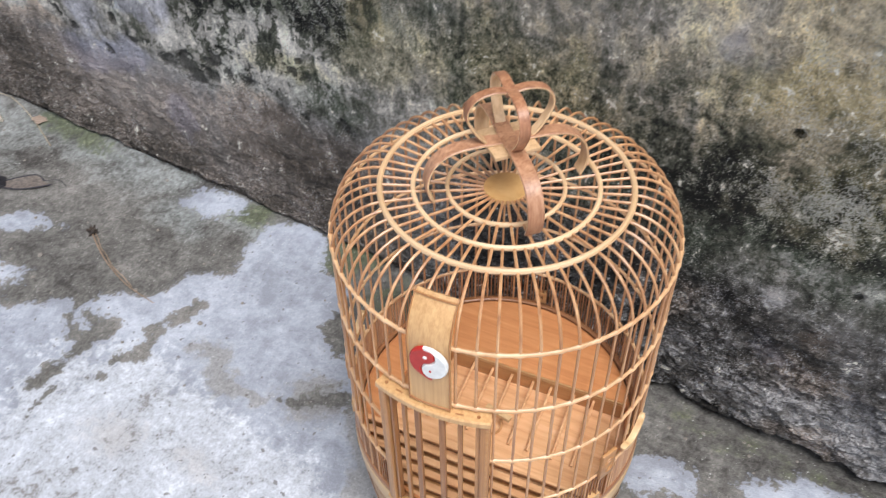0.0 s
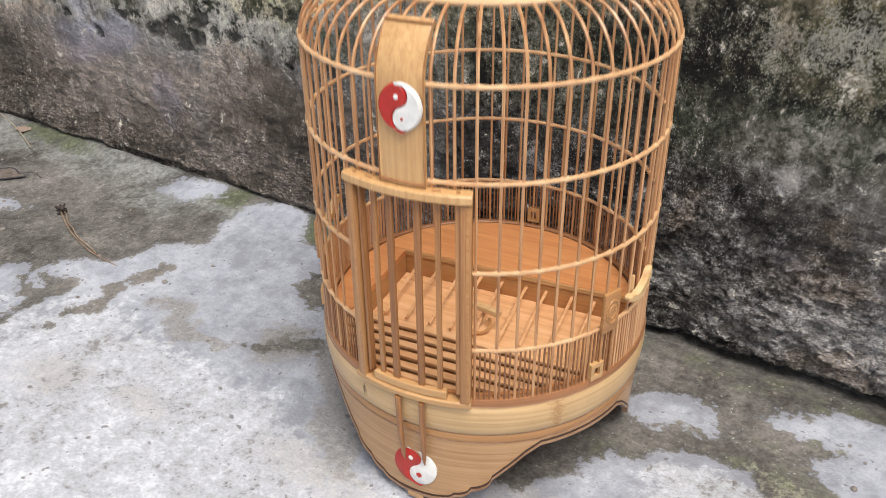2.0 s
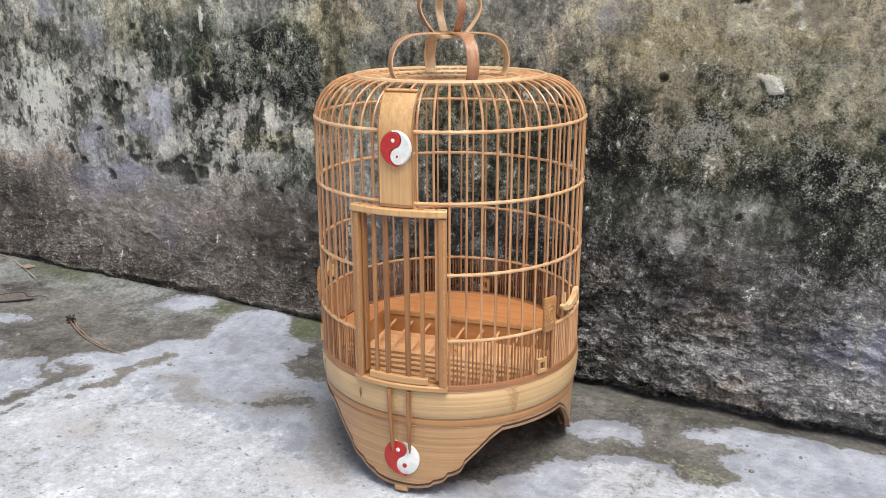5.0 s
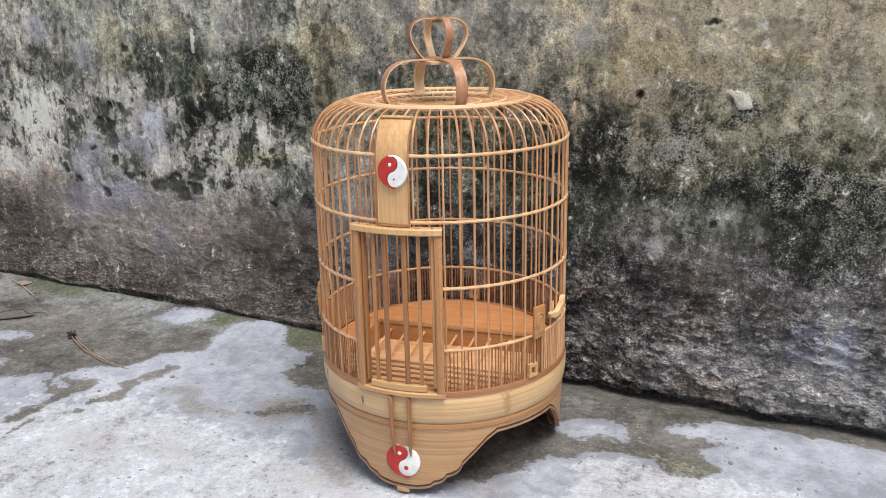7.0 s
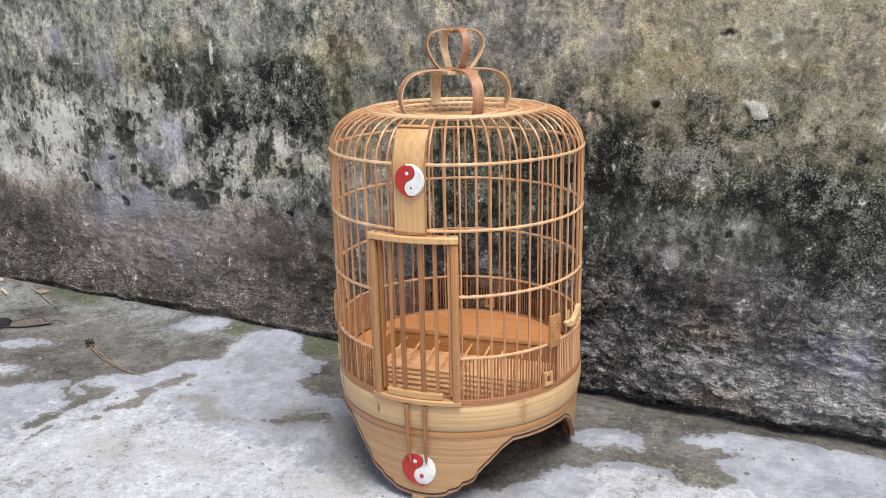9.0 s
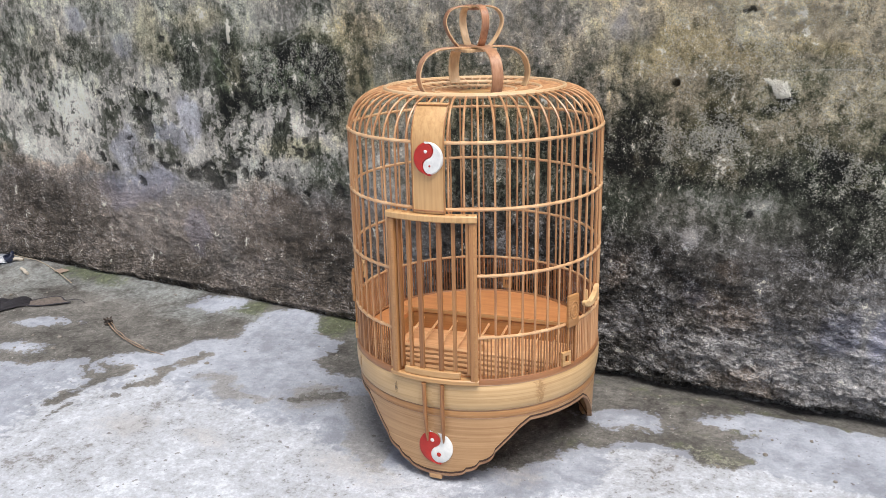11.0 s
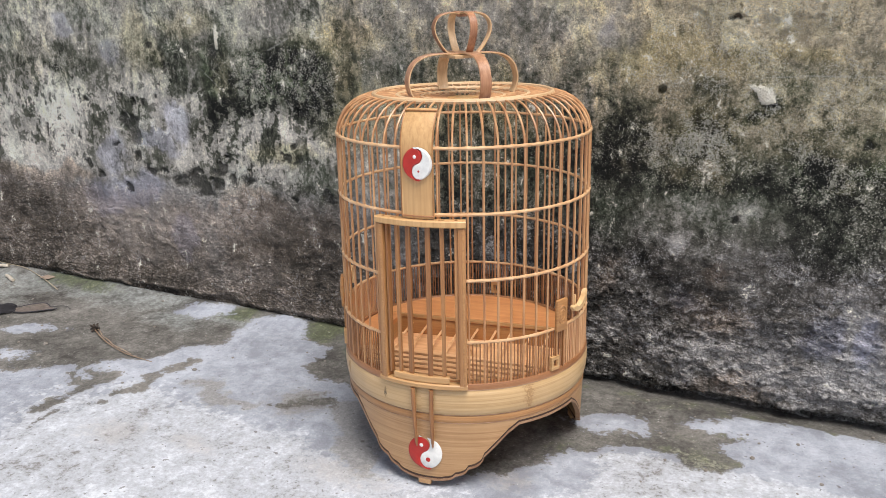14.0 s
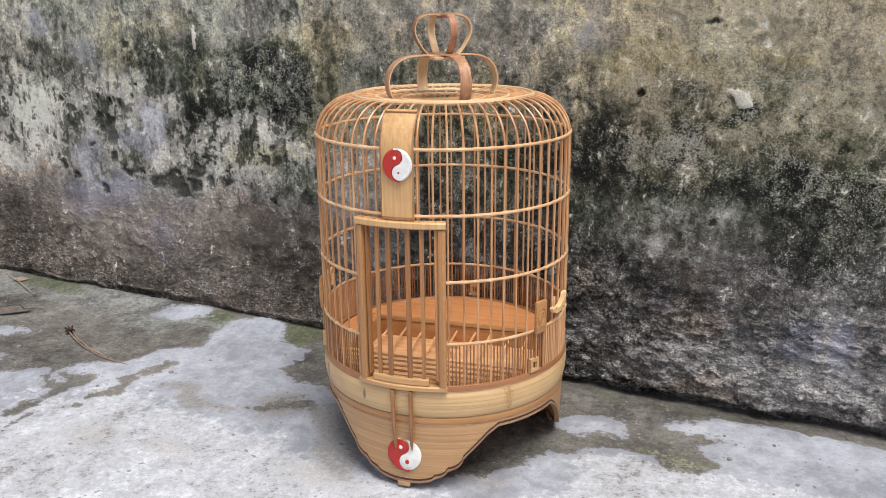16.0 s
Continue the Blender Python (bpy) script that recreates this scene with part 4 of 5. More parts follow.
def hoop(name, r, z, rad, gap=(), bumps=60, label="", mat=None):
    """A round hoop through which the bars pass, slightly swollen at each bar; gap: the two angles of the opening at the door."""
    n = 480
    if gap:
        angs = [-90 + gap[1] + (360 - gap[1] + gap[0]) * i / n for i in range(n + 1)]
    else:
        angs = [360 * i / n for i in range(n)]
    secs = []
    for a in angs:
        w = rad * (0.88 + 0.32 * abs(math.cos(radians((a - 3) * bumps / 2))) ** 6) if bumps else rad
        w *= 1 + 0.05 * noise.noise(Vector((a * 0.15, z * 50, 0)))
        secs.append([polar(r + w * math.cos(t), a, z + w * 1.05 * math.sin(t)) for t in (2 * math.pi * k / 8 for k in range(8))])
    return part(name, loft(bmesh.new(), secs, not gap), mat or HOOP, cage, label)


hoop("hoop", RAD, RINGS[0], 0.0021)
hoop("hoop", RAD, RINGS[1], 0.0021)
hoop("hoop", RAD, RINGS[2], 0.0021, DOOR)
hoop("hoop", RAD, RINGS[3], 0.0021, DOOR)
for r, z, rad in ((0.1176, Z_TOP + 0.0004, 0.0029), (0.0868, Z_TOP - 0.0024, 0.0025), (0.0548, Z_TOP - 0.0050, 0.0022)):
    hoop("top_hoop", r, z, rad, bumps=0, mat=RIM_LIT)
bm = bmesh.new()
ring_profile(bm, ((0.0, 0.4765), (0.0205, 0.4775), (0.0215, 0.480), (0.0205, 0.4825), (0.012, 0.4835), (0.0, 0.4838)), 40)
bmesh.ops.remove_doubles(bm, verts=bm.verts, dist=1e-5)
part("top_disc", bm, DISC, cage, "turned round boss at the top centre")

# base: sill hoop, barrel band, strip, apron with three feet
part("sill_hoop", ring_profile(bmesh.new(), ((0.1625, 0.139), (0.1702, 0.139), (0.1708, 0.1405), (0.1706, 0.1462), (0.1695, 0.1478), (0.164, 0.1482), (0.1625, 0.147))), SILL, cage, "darker bamboo hoop holding the bars")
part("base_band", ring_profile(bmesh.new(), ((0.1605, 0.1035), (0.1672, 0.1035), (0.1690, 0.1055), (0.1706, 0.113), (0.1715, 0.123), (0.1716, 0.132), (0.1710, 0.1375), (0.1700, 0.1395), (0.1605, 0.1395))), BAND, cage, "pale split-bamboo band with a node mark")
part("base_strip", ring_profile(bmesh.new(), ((0.1605, 0.0925), (0.1664, 0.0925), (0.1676, 0.0940), (0.1680, 0.0985), (0.1676, 0.1022), (0.1660, 0.1036), (0.1605, 0.1036))), STRIP, cage)
for r, z in ((0.1678, 0.1037), (0.1671, 0.0926), (0.1706, 0.1398)):
    part("groove", ring_profile(bmesh.new(), [(r + 0.0006 * math.cos(t), z + 0.0006 * math.sin(t)) for t in (k * math.pi / 3 for k in range(6))]), EDGE, cage)
BAND_RUN = ((0.1035, 0.1672), (0.1055, 0.1690), (0.113, 0.1706), (0.123, 0.1715), (0.132, 0.1716), (0.1375, 0.1710), (0.1395, 0.1700))
mark = random.Random(21)


def node_mark(angle, wide, count, lo, hi, mat, run, label):
    """Short fibres left where the culm's node was planed off; run: their length along the height."""
    bm = bmesh.new()
    for k in range(count):
        a = angle + mark.gauss(0, 0.24) * wide
        z0 = mark.uniform(lo, hi - run)
        z1 = min(hi, z0 + run * mark.uniform(0.5, 1.3))
        half = mark.uniform(0.05, 0.11) * (1 if run > 0.004 else 8)
        secs = []
        for z in np.linspace(z0, z1, 5):
            q = (z - z0) / (z1 - z0)
            w = half * (0.25 + 1.5 * q * (1 - q) * 2)
            rr = float(np.interp(z, [b[0] for b in BAND_RUN], [b[1] for b in BAND_RUN]))
            secs.append([polar(rr - 0.0004, a - w, z), polar(rr + 0.00022, a - w * 0.8, z), polar(rr + 0.00022, a + w * 0.8, z), polar(rr - 0.0004, a + w, z)])
        loft(bm, secs)
    return part("node_mark", bm, mat, cage, label)


node_mark(-43.0, 4.6, 75, 0.1065, 0.1385, NODE, 0.0009, "brown planed-off bamboo node")
node_mark(-43.0, 4.2, 40, 0.1065, 0.1385, NODE, 0.006, "brown planed-off bamboo node")
node_mark(-108.0, 1.6, 26, 0.114, 0.131, SMUDGE, 0.005, "dark smudged bamboo node")
node_mark(-138.5, 2.6, 30, 0.115, 0.137, NODE, 0.005, "brown planed-off bamboo node")

# cusps of a foot's scalloped edge: angle from its middle, height; each lobe leaves its lower cusp level and climbs to the next
FOOT = ((0, 0.0056), (8.6, 0.0078), (13.6, 0.0148), (19.6, 0.0258), (26.8, 0.0425), (38.0, 0.0745), (43.0, 0.0838))


def foot_edge(a):
    """Lower edge of the apron at an angle from the door: three scalloped feet."""
    d = abs(((a + 90) + 60) % 120 - 60)
    for (d0, z0), (d1, z1) in zip(FOOT, FOOT[1:]):
        if d < d1:
            q = (d - d0) / (d1 - d0)
            round_up = 1 - math.sqrt(max(0.0, 1 - q ** 2.6)) if d0 < 26 else q
            return z0 + (z1 - z0) * (0.22 * q + 0.78 * round_up)
    return FOOT[-1][1]


def apron_r(z):
    return 0.1628 + 0.0042 * min(1.0, max(0.0, z / 0.092)) ** 0.8


def apron_sheet(lo, hi, out, inn, n=720):
    secs = []
    for i in range(n):
        a = 360 * i / n
        z0, z1 = lo(a), hi(a)
        zs = [z0 + (z1 - z0) * k / 4 for k in range(5)]
        secs.append([polar(apron_r(z) + out, a, z) for z in zs] + [polar(apron_r(z) - inn, a, z) for z in reversed(zs)])
    return loft(bmesh.new(), secs, True)


part("apron", apron_sheet(lambda a: foot_edge(a) + 0.0055, lambda a: 0.0934, 0.0, 0.0048), APRON, cage, "broad bamboo apron cut into three scalloped feet")
part("apron_edging", apron_sheet(lambda a: foot_edge(a), lambda a: foot_edge(a) + 0.0032, 0.0010, 0.0052), EDGE, cage, "plain edging along the scalloped cut")
part("apron_line", apron_sheet(lambda a: foot_edge(a) + 0.0030, lambda a: foot_edge(a) + 0.0058, 0.0004, 0.0044), BURN, cage, "dark burnt line following the scallops")
for a in (-90, 30, 150):
    part("foot_pad", box(bmesh.new(), facing(0.1605, a - 0.5, 0.0031), 0.017, 0.008, 0.0066), APRON, cage)


# bent strip loops of the handle
def curve(pts, n=28):
    """Smooth curve through a few points."""
    pts = [Vector(p) for p in pts]
    pts = [pts[0] * 2 - pts[1]] + pts + [pts[-1] * 2 - pts[-2]]
    out = []
    for i in range(1, len(pts) - 2):
        p0, p1, p2, p3 = pts[i - 1:i + 3]
        steps = max(2, n // (len(pts) - 3))
        for k in range(steps):
            t = k / steps
            out.append(0.5 * ((2 * p1) + (p2 - p0) * t + (2 * p0 - 5 * p1 + 4 * p2 - p3) * t * t + (3 * p1 - p0 - 3 * p2 + p3) * t ** 3))
    out.append(pts[-2])
    return out


HANDLE_TURN = 2.0
LOW = ((0.0, 0.5375), (0.031, 0.5388), (0.055, 0.5355), (0.070, 0.525), (0.0765, 0.508), (0.075, 0.494), (0.071, 0.4855))
UP = ((0.021, 0.5385), (0.030, 0.549), (0.0382, 0.564), (0.0385, 0.576), (0.0315, 0.5855), (0.018, 0.5894), (0.006, 0.5885), (0.0, 0.587))
part("handle_hub", box(bmesh.new(), pose(0, 0, 0.5352, 0, 0, 45 + HANDLE_TURN), 0.044, 0.044, 0.0042, 0.0012), STRIP_IN, cage, "flat square joint of the handle strips")
part("ring_hub", box(bmesh.new(), pose(0, 0, 0.5858, 0, 0, 45 + HANDLE_TURN), 0.011, 0.011, 0.003, 0.0008), STRIP_OUT, cage)
for k in range(4):
    a = 45 + 90 * k + HANDLE_TURN - DOOR_TURN
    side = polar(1, a + 90, 0)
    lift = 0.0008 * (k % 2)
    for nm, run, n, wide, thick, skin, mat, lab in (("handle_strip", LOW, 36, 0.0152, 0.0026, 1, STRIP_LOW, "bent bamboo strip of the lower handle dome, brown outside and pale inside"),
                                               ("ring_strip", UP, 42, 0.0102, 0.0023, 0, STRIP_OUT, "bent bamboo strip of the upper carrying ring, brown outside and pale inside")):
        pts = [polar(p.x, a, p.y + lift) for p in curve([(x, z, 0) for x, z in run], n)]
        strip = part(nm, bent_strip(bmesh.new(), pts, side, wide, thick, skin), mat, cage, lab)
        strip.data.materials.append(STRIP_IN)

# door
MID = (DOOR[0] + DOOR[1]) / 2 - 90
door = part("door_leaf", arc_slab(bmesh.new(), 0.1690, 0.1752, MID - 12.4, MID + 12.0, 0.1494, 0.1580, 14), TAN, cage, "narrow barred door, shut, with flat bamboo slats")
part("leaf_stile", box(bmesh.new(), facing(0.1716, MID - 14.0, 0.2525), 0.0030, 0.0066, 0.1925), BROWN, door)
part("leaf_stile", box(bmesh.new(), facing(0.1712, MID + 15.5, 0.2525), 0.0046, 0.0060, 0.1925), FRAME, door)
for d, w in ((SLATS[0], 0.0046), (SLATS[1], 0.0062), (SLATS[2], 0.0062), (SLATS[3], 0.0048)):
    part("door_slat", box(bmesh.new(), facing(0.1708, -90 + d, 0.2525), w, 0.0034, 0.1935), BROWN if w > 0.005 else FRAME, door)
for d in (MID - 16.9, MID + 17.7):
    jamb = part("door_jamb", box(bmesh.new(), facing(0.1708, d, 0.2475), 0.0092, 0.0125, 0.2025), FRAME, cage)
    part("jamb_bead", box(bmesh.new(), facing(0.1760, d + 0.5, 0.2475), 0.0030, 0.0030, 0.2020), STRIP, jamb)
part("door_lintel", arc_slab(bmesh.new(), 0.1655, 0.1795, MID - 18.5, MID + 19.3, 0.3496, 0.3580, 18, 0.0014), PLATE, cage, "curved bamboo lintel with two peg holes")
part("door_threshold", arc_slab(bmesh.new(), 0.1655, 0.1775, MID - 19.4, MID + 19.4, 0.1420, 0.1490, 18, 0.0014), TAN, cage)
for d in (-15.6, 15.6):
    part("peg", loft(bmesh.new(), [[polar(0.1730, MID + d, z) + Vector((0.0018 * math.cos(t), 0.0018 * math.sin(t), 0)) for t in np.linspace(0, 2 * math.pi, 11)[:-1]] for z in (0.352, 0.3584)]), BROWN, cage)
for d in (-10.4, 9.8):
    part("peg_slot", box(bmesh.new(), facing(0.1735, MID + d, 0.3579), 0.0075, 0.0015, 0.0012, 0.0003), BROWN, cage)
for d in (-2.9, 5.0):
    pin = [polar(0.1762, -90 + d, 0.1405), polar(0.1750, -90 + d * 0.97, 0.1), polar(0.1716, -90 + d * 0.94, 0.066), polar(0.1702, -90 + d * 0.93, 0.0565)]
    part("sliding_pin", tube(bmesh.new(), pin, lambda s: 0.0029 if s < 0.5 else 0.0029 - 0.0044 * (s - 0.5), 8), BROWN, cage, "upright sliding bamboo peg below the door")

# plate over the door, following the shoulder
bm = bmesh.new()
secs = []
PLATE_MID = -88.9
PLATE_RUN = [(0.1742, z) for z in np.linspace(0.3592, 0.437, 8)] + [(0.1242 + 0.05 * math.cos(q), 0.437 + 0.0575 * math.sin(q)) for q in np.linspace(0.12, 1.0, 11)]
for i, (r, z) in enumerate(PLATE_RUN):
    r1, z1 = PLATE_RUN[min(i + 1, len(PLATE_RUN) - 1)]
    r0, z0 = PLATE_RUN[max(i - 1, 0)]
    out = Vector((z1 - z0, r0 - r1)).normalized()
    hw, t = 6.65 + (0.174 - r) * 30, 0.0042
    secs.append([polar(r + d * out.x, PLATE_MID + hw * u, z + d * out.y) for u, d in ((-1, -t), (-1, -0.0006), (-0.94, 0), (-0.92, -0.0005), (-0.4, 0), (0.4, 0), (0.92, -0.0005), (0.94, 0), (1, -0.0006), (1, -t), (0.4, -t), (-0.4, -t))])
door_plate = part("door_plate", loft(bm, secs), PLATE, cage, "upright bamboo plate with a carved medallion")
rt, zt = PLATE_RUN[-2]
part("plate_ridge", tube(bmesh.new(), [polar(rt + 0.0006, PLATE_MID + u * 7.3, zt + 0.0006) for u in np.linspace(-1, 1, 9)], 0.0011, 6), FRAME, door_plate)
for u in (-1, 1):
    run = [polar(r + 0.0002, PLATE_MID + u * (6.65 + (0.174 - r) * 30) * 0.985, z) for r, z in PLATE_RUN]
    part("plate_edge", tube(bmesh.new(), run, 0.0006, 5), FRAME, door_plate)
part("plate_ridge", arc_slab(bmesh.new(), 0.1720, 0.1752, PLATE_MID - 6.5, PLATE_MID + 6.5, 0.3615, 0.3628, 8, 0.0003), SILL, door_plate)


# carved round medallions, red and white halves with a dot in each
def medallion(m, R, thick, parent, dot):
    def half(sign):
        pts = [(R * math.sin(t) * -1, R * math.cos(t)) for t in np.linspace(0, math.pi, 25)]
        pts += [(-R / 2 * math.sin(t), -R / 2 - R / 2 * math.cos(t)) for t in np.linspace(0, math.pi, 15)[1:]]
        pts += [(R / 2 * math.sin(t), R / 2 - R / 2 * math.cos(t)) for t in np.linspace(0, math.pi, 15)[1:-1]]
        return [(sign * x, sign * y) for x, y in pts]

    for sign, mat, nm, lab in ((1, RED, "red_half", "red lacquered half"), (-1, WHITE, "white_half", "white lacquered half")):
        bm = bmesh.new()
        f = bm.faces.new([bm.verts.new((x, 0, y)) for x, y in half(sign)])
        ext = bmesh.ops.extrude_face_region(bm, geom=[f])
        for v in ext["geom"]:
            if isinstance(v, bmesh.types.BMVert):
                v.co.y -= thick * 0.6
        top = [g for g in ext["geom"] if isinstance(g, bmesh.types.BMFace)]
        bmesh.ops.inset_region(bm, faces=top, thickness=R * 0.07, depth=0)
        for v in top[0].verts:
            v.co.y -= thick * 0.4
        bmesh.ops.triangulate(bm, faces=[g for g in bm.faces if len(g.verts) > 4])
        bm.transform(m)
        part(nm, bm, mat, parent, lab)
    for y, mat in ((0.46, WHITE), (-0.46, RED)):
        bm = bmesh.new()
        size = dot if y < 0 else 0.12
        ring = [(R * size, 0.0), (R * size * 0.92, 0.0007), (R * size * 0.5, 0.0011)]
        loft(bm, [[Vector((r * math.cos(t), -thick - h + 0.0004, y * R + r * math.sin(t))) for t in np.linspace(0, 2 * math.pi, 13)[:-1]] for r, h in ring])
        bm.transform(m)
        part("dot", bm, mat, parent)


medallion(facing(0.1744, -88.2, 0.4245) @ Matrix.Diagonal((0.94, 1, 1, 1)) @ Matrix.Rotation(radians(-16), 4, "Y"), 0.0190, 0.0042, door_plate, 0.075)
medallion(facing(0.1640, -89.6, 0.0468, -2.5) @ Matrix.Rotation(radians(-25), 4, "Y"), 0.0230, 0.0030, cage, 0.14)


# tray inside: raised board at the back, pit with rungs, slatted floor in front
TRAY = Matrix.Rotation(radians(8.0 - DOOR_TURN), 4, "Z")
R_IN = 0.1568


def disc_piece(bm, y0, y1, z0, z1, x0=-1.0, x1=1.0, n=26):
    """The slice of the round floor between two straight lines, as a board."""
    ys = np.linspace(max(y0, -R_IN + 0.0005), min(y1, R_IN - 0.0005), n)
    left = [(max(x0, -math.sqrt(R_IN ** 2 - y * y)), y) for y in ys]
    right = [(min(x1, math.sqrt(R_IN ** 2 - y * y)), y) for y in ys]
    ring = left + right[::-1]
    loft(bm, [[TRAY @ Vector((x, y, z)) for x, y in ring] for z in (z0, z1)])
    return bm


PIT_FRONT, PIT_BACK, PIT_LEFT, PIT_RIGHT = -0.078, 0.052, -0.118, 0.147
tray = part("tray_floor", disc_piece(bmesh.new(), PIT_FRONT - 0.004, 1, 0.1130, 0.1165), SLAT, cage, "plain orange-brown wooden tray bottom")
part("drawer_bottom", disc_piece(bmesh.new(), -1, PIT_FRONT - 0.0045, 0.1290, 0.1320), STRIP, tray)
part("tray_rim", ring_profile(bmesh.new(), ((0.1570, 0.0955), (0.1604, 0.0955), (0.1604, 0.1462), (0.1570, 0.1462))), BOARD, tray)
part("back_board", disc_piece(bmesh.new(), PIT_BACK, 1, 0.1420, 0.1492), BOARD, tray, "raised smooth board at the back")
part("beam", box(bmesh.new(), TRAY @ pose(0, PIT_BACK + 0.0045, 0.1290), 0.287, 0.009, 0.0256), STRIP, tray, "darker beam facing the pit")
part("board_edge", box(bmesh.new(), TRAY @ pose(0, PIT_BACK - 0.0010, 0.1458), 0.292, 0.0018, 0.0056, 0.0004), TAN, tray, "paler cut edge of the raised board")
part("side_board", disc_piece(bmesh.new(), PIT_FRONT, PIT_BACK - 0.0005, 0.1415, 0.1485, -1.0, PIT_LEFT), BOARD, tray, "narrow raised board along the side")
part("side_beam", box(bmesh.new(), TRAY @ pose(PIT_LEFT - 0.004, (PIT_FRONT + PIT_BACK) / 2, 0.1290), 0.008, PIT_BACK - PIT_FRONT - 0.002, 0.0248), STRIP, tray)
rung = None
for k in range(9):
    x = PIT_LEFT + 0.017 + k * 0.0262
    if rung is None:
        rung = part("rung", tube(bmesh.new(), [TRAY @ Vector((0, PIT_BACK + 0.002, 0.1335)), TRAY @ Vector((0, 0, 0.1290)), TRAY @ Vector((0, PIT_FRONT + 0.04, 0.1215))], 0.0019, 6), SLAT, tray)
        rung.matrix_local = Matrix.Translation(TRAY @ Vector((x, 0, 0)))
    else:
        again(rung, Matrix.Translation(TRAY @ Vector((x + random.uniform(-0.002, 0.002), 0, 0))))
for k in range(6):
    y = PIT_FRONT - 0.002 - k * 0.0146
    part("slat", disc_piece(bmesh.new(), y - 0.0041, y + 0.0041, 0.1442, 0.1468, n=5), SLAT, tray)
    # added dark strip under each slat, standing in for the shade between slats
    part("batten", disc_piece(bmesh.new(), y - 0.0028, y + 0.0036, 0.1376, 0.1441, n=5), BROWN, tray)
part("curl", tube(bmesh.new(), [TRAY @ Vector((0.004 + 0.011 * math.cos(t), -0.020 + 0.011 * math.sin(t), 0.1235 + 0.004 * math.sin(t))) for t in np.linspace(-2.6, 0.9, 14)], 0.0016, 6), STRIP, tray, "curled shaving of wood")
part("perch_block", box(bmesh.new(), TRAY @ pose(0.008, -0.012, 0.1385, 0, 0, -12), 0.034, 0.007, 0.006), CARVED, tray, "small loose wooden perch piece")

# carved fittings on the sides: tablets, hooks and small square frames
HOOK = ((-0.0225, 0.2215), (-0.0225, 0.2290), (-0.0150, 0.2300), (-0.0105, 0.2235), (-0.0020, 0.2260), (0.0070, 0.2345), (0.0150, 0.2440), (0.0205, 0.2570), (0.0265, 0.2575), (0.0270, 0.2440), (0.0210, 0.2290), (0.0110, 0.2165), (-0.0010, 0.2085), (-0.0120, 0.2085), (-0.0190, 0.2140))
for s in (-1, 1):
    a = -90 + (64.4 if s > 0 else -65.3)
    tab = part("tablet", box(bmesh.new(), facing(0.1715, a, 0.2200), 0.0208, 0.0046, 0.0430, 0.0022), STRIP, cage, "small carved tablet with rounded corners")
    for rx, rz in ((0.0074, 0.0120), (0.0040, 0.0068)):
        ring = [facing(0.1738, a, 0.2205) @ Vector((rx * math.cos(t), 0, rz * math.sin(t))) for t in np.linspace(0, 2 * math.pi, 21)[:-1]]
        part("carved_ring", tube(bmesh.new(), ring, 0.0009, 6, True), STRIP, tab)
    for k in range(2):
        part("gate_wire", box(bmesh.new(), facing(0.1702, a + (k * 2 - 1) * 2.4, 0.1735), 0.0022, 0.0022, 0.052), FRAME, cage)
    h = facing(0.0, -90 + s * 79.0, 0.0)
    run = curve([(x, z, 0) for x, z in HOOK + HOOK[:1]], 45)[:-1]
    sheets = []
    for d, grow in ((-0.0010, 0.94), (0.0, 1.0), (0.0042, 1.0), (0.0056, 0.90)):
        sheets.append([h @ Vector((s * 0.9 * q.x * grow, -(math.sqrt((RAD + 0.002) ** 2 - (0.9 * q.x) ** 2) + d), 0.2212 + 0.42 * (q.y - 0.2215) * grow)) for q in run])
    hook = part("hook", loft(bmesh.new(), sheets), CARVED, cage, "pale carved feeder hook on the bars")
    part("hook_stem", tube(bmesh.new(), [h @ Vector((s * 0.004, -(RAD - 0.004), 0.216)), h @ Vector((s * 0.0045, -(RAD - 0.0045), 0.224)), h @ Vector((s * 0.005, -(RAD - 0.0045), 0.232))], lambda q: 0.0021 - 0.0004 * q, 6), CARVED, hook)


def square_frame(a, z):
    """A thick little block with a square hole, pegged over the bars."""
    m = facing(RAD + 0.0012, a, z)
    secs = []
    for sx, sz in ((-1, -1), (1, -1), (1, 1), (-1, 1)):
        secs.append([m @ Vector((sx * x, y, sz * h)) for x, h, y in ((0.0074, 0.0090, -0.0034), (0.0034, 0.0046, -0.0034), (0.0034, 0.0046, 0.0034), (0.0074, 0.0090, 0.0034))])
    part("keeper_block", loft(bmesh.new(), secs, True), TAN, cage, "small square wooden keeper with a hole", smooth_faces=False)


square_frame(-90 + 61.0, 0.1570)
square_frame(-90 - 61.0, 0.1570)
square_frame(92.5, 0.1610)


# ---------------------------------------------------------------- litter on the yard
def sheet_ground(x, y):
    """Height of the ground surface at a place."""
    i, j = int(np.argmin(np.abs(gy - y))), int(np.argmin(np.abs(gx - x)))
    return float(H[i, j])


def litter(name, label, category, x, y):
    ob = new(name)
    ob.empty_display_size = 0.02
    ob.location = (x, y, sheet_ground(x, y))
    return tagged(ob, label, category)


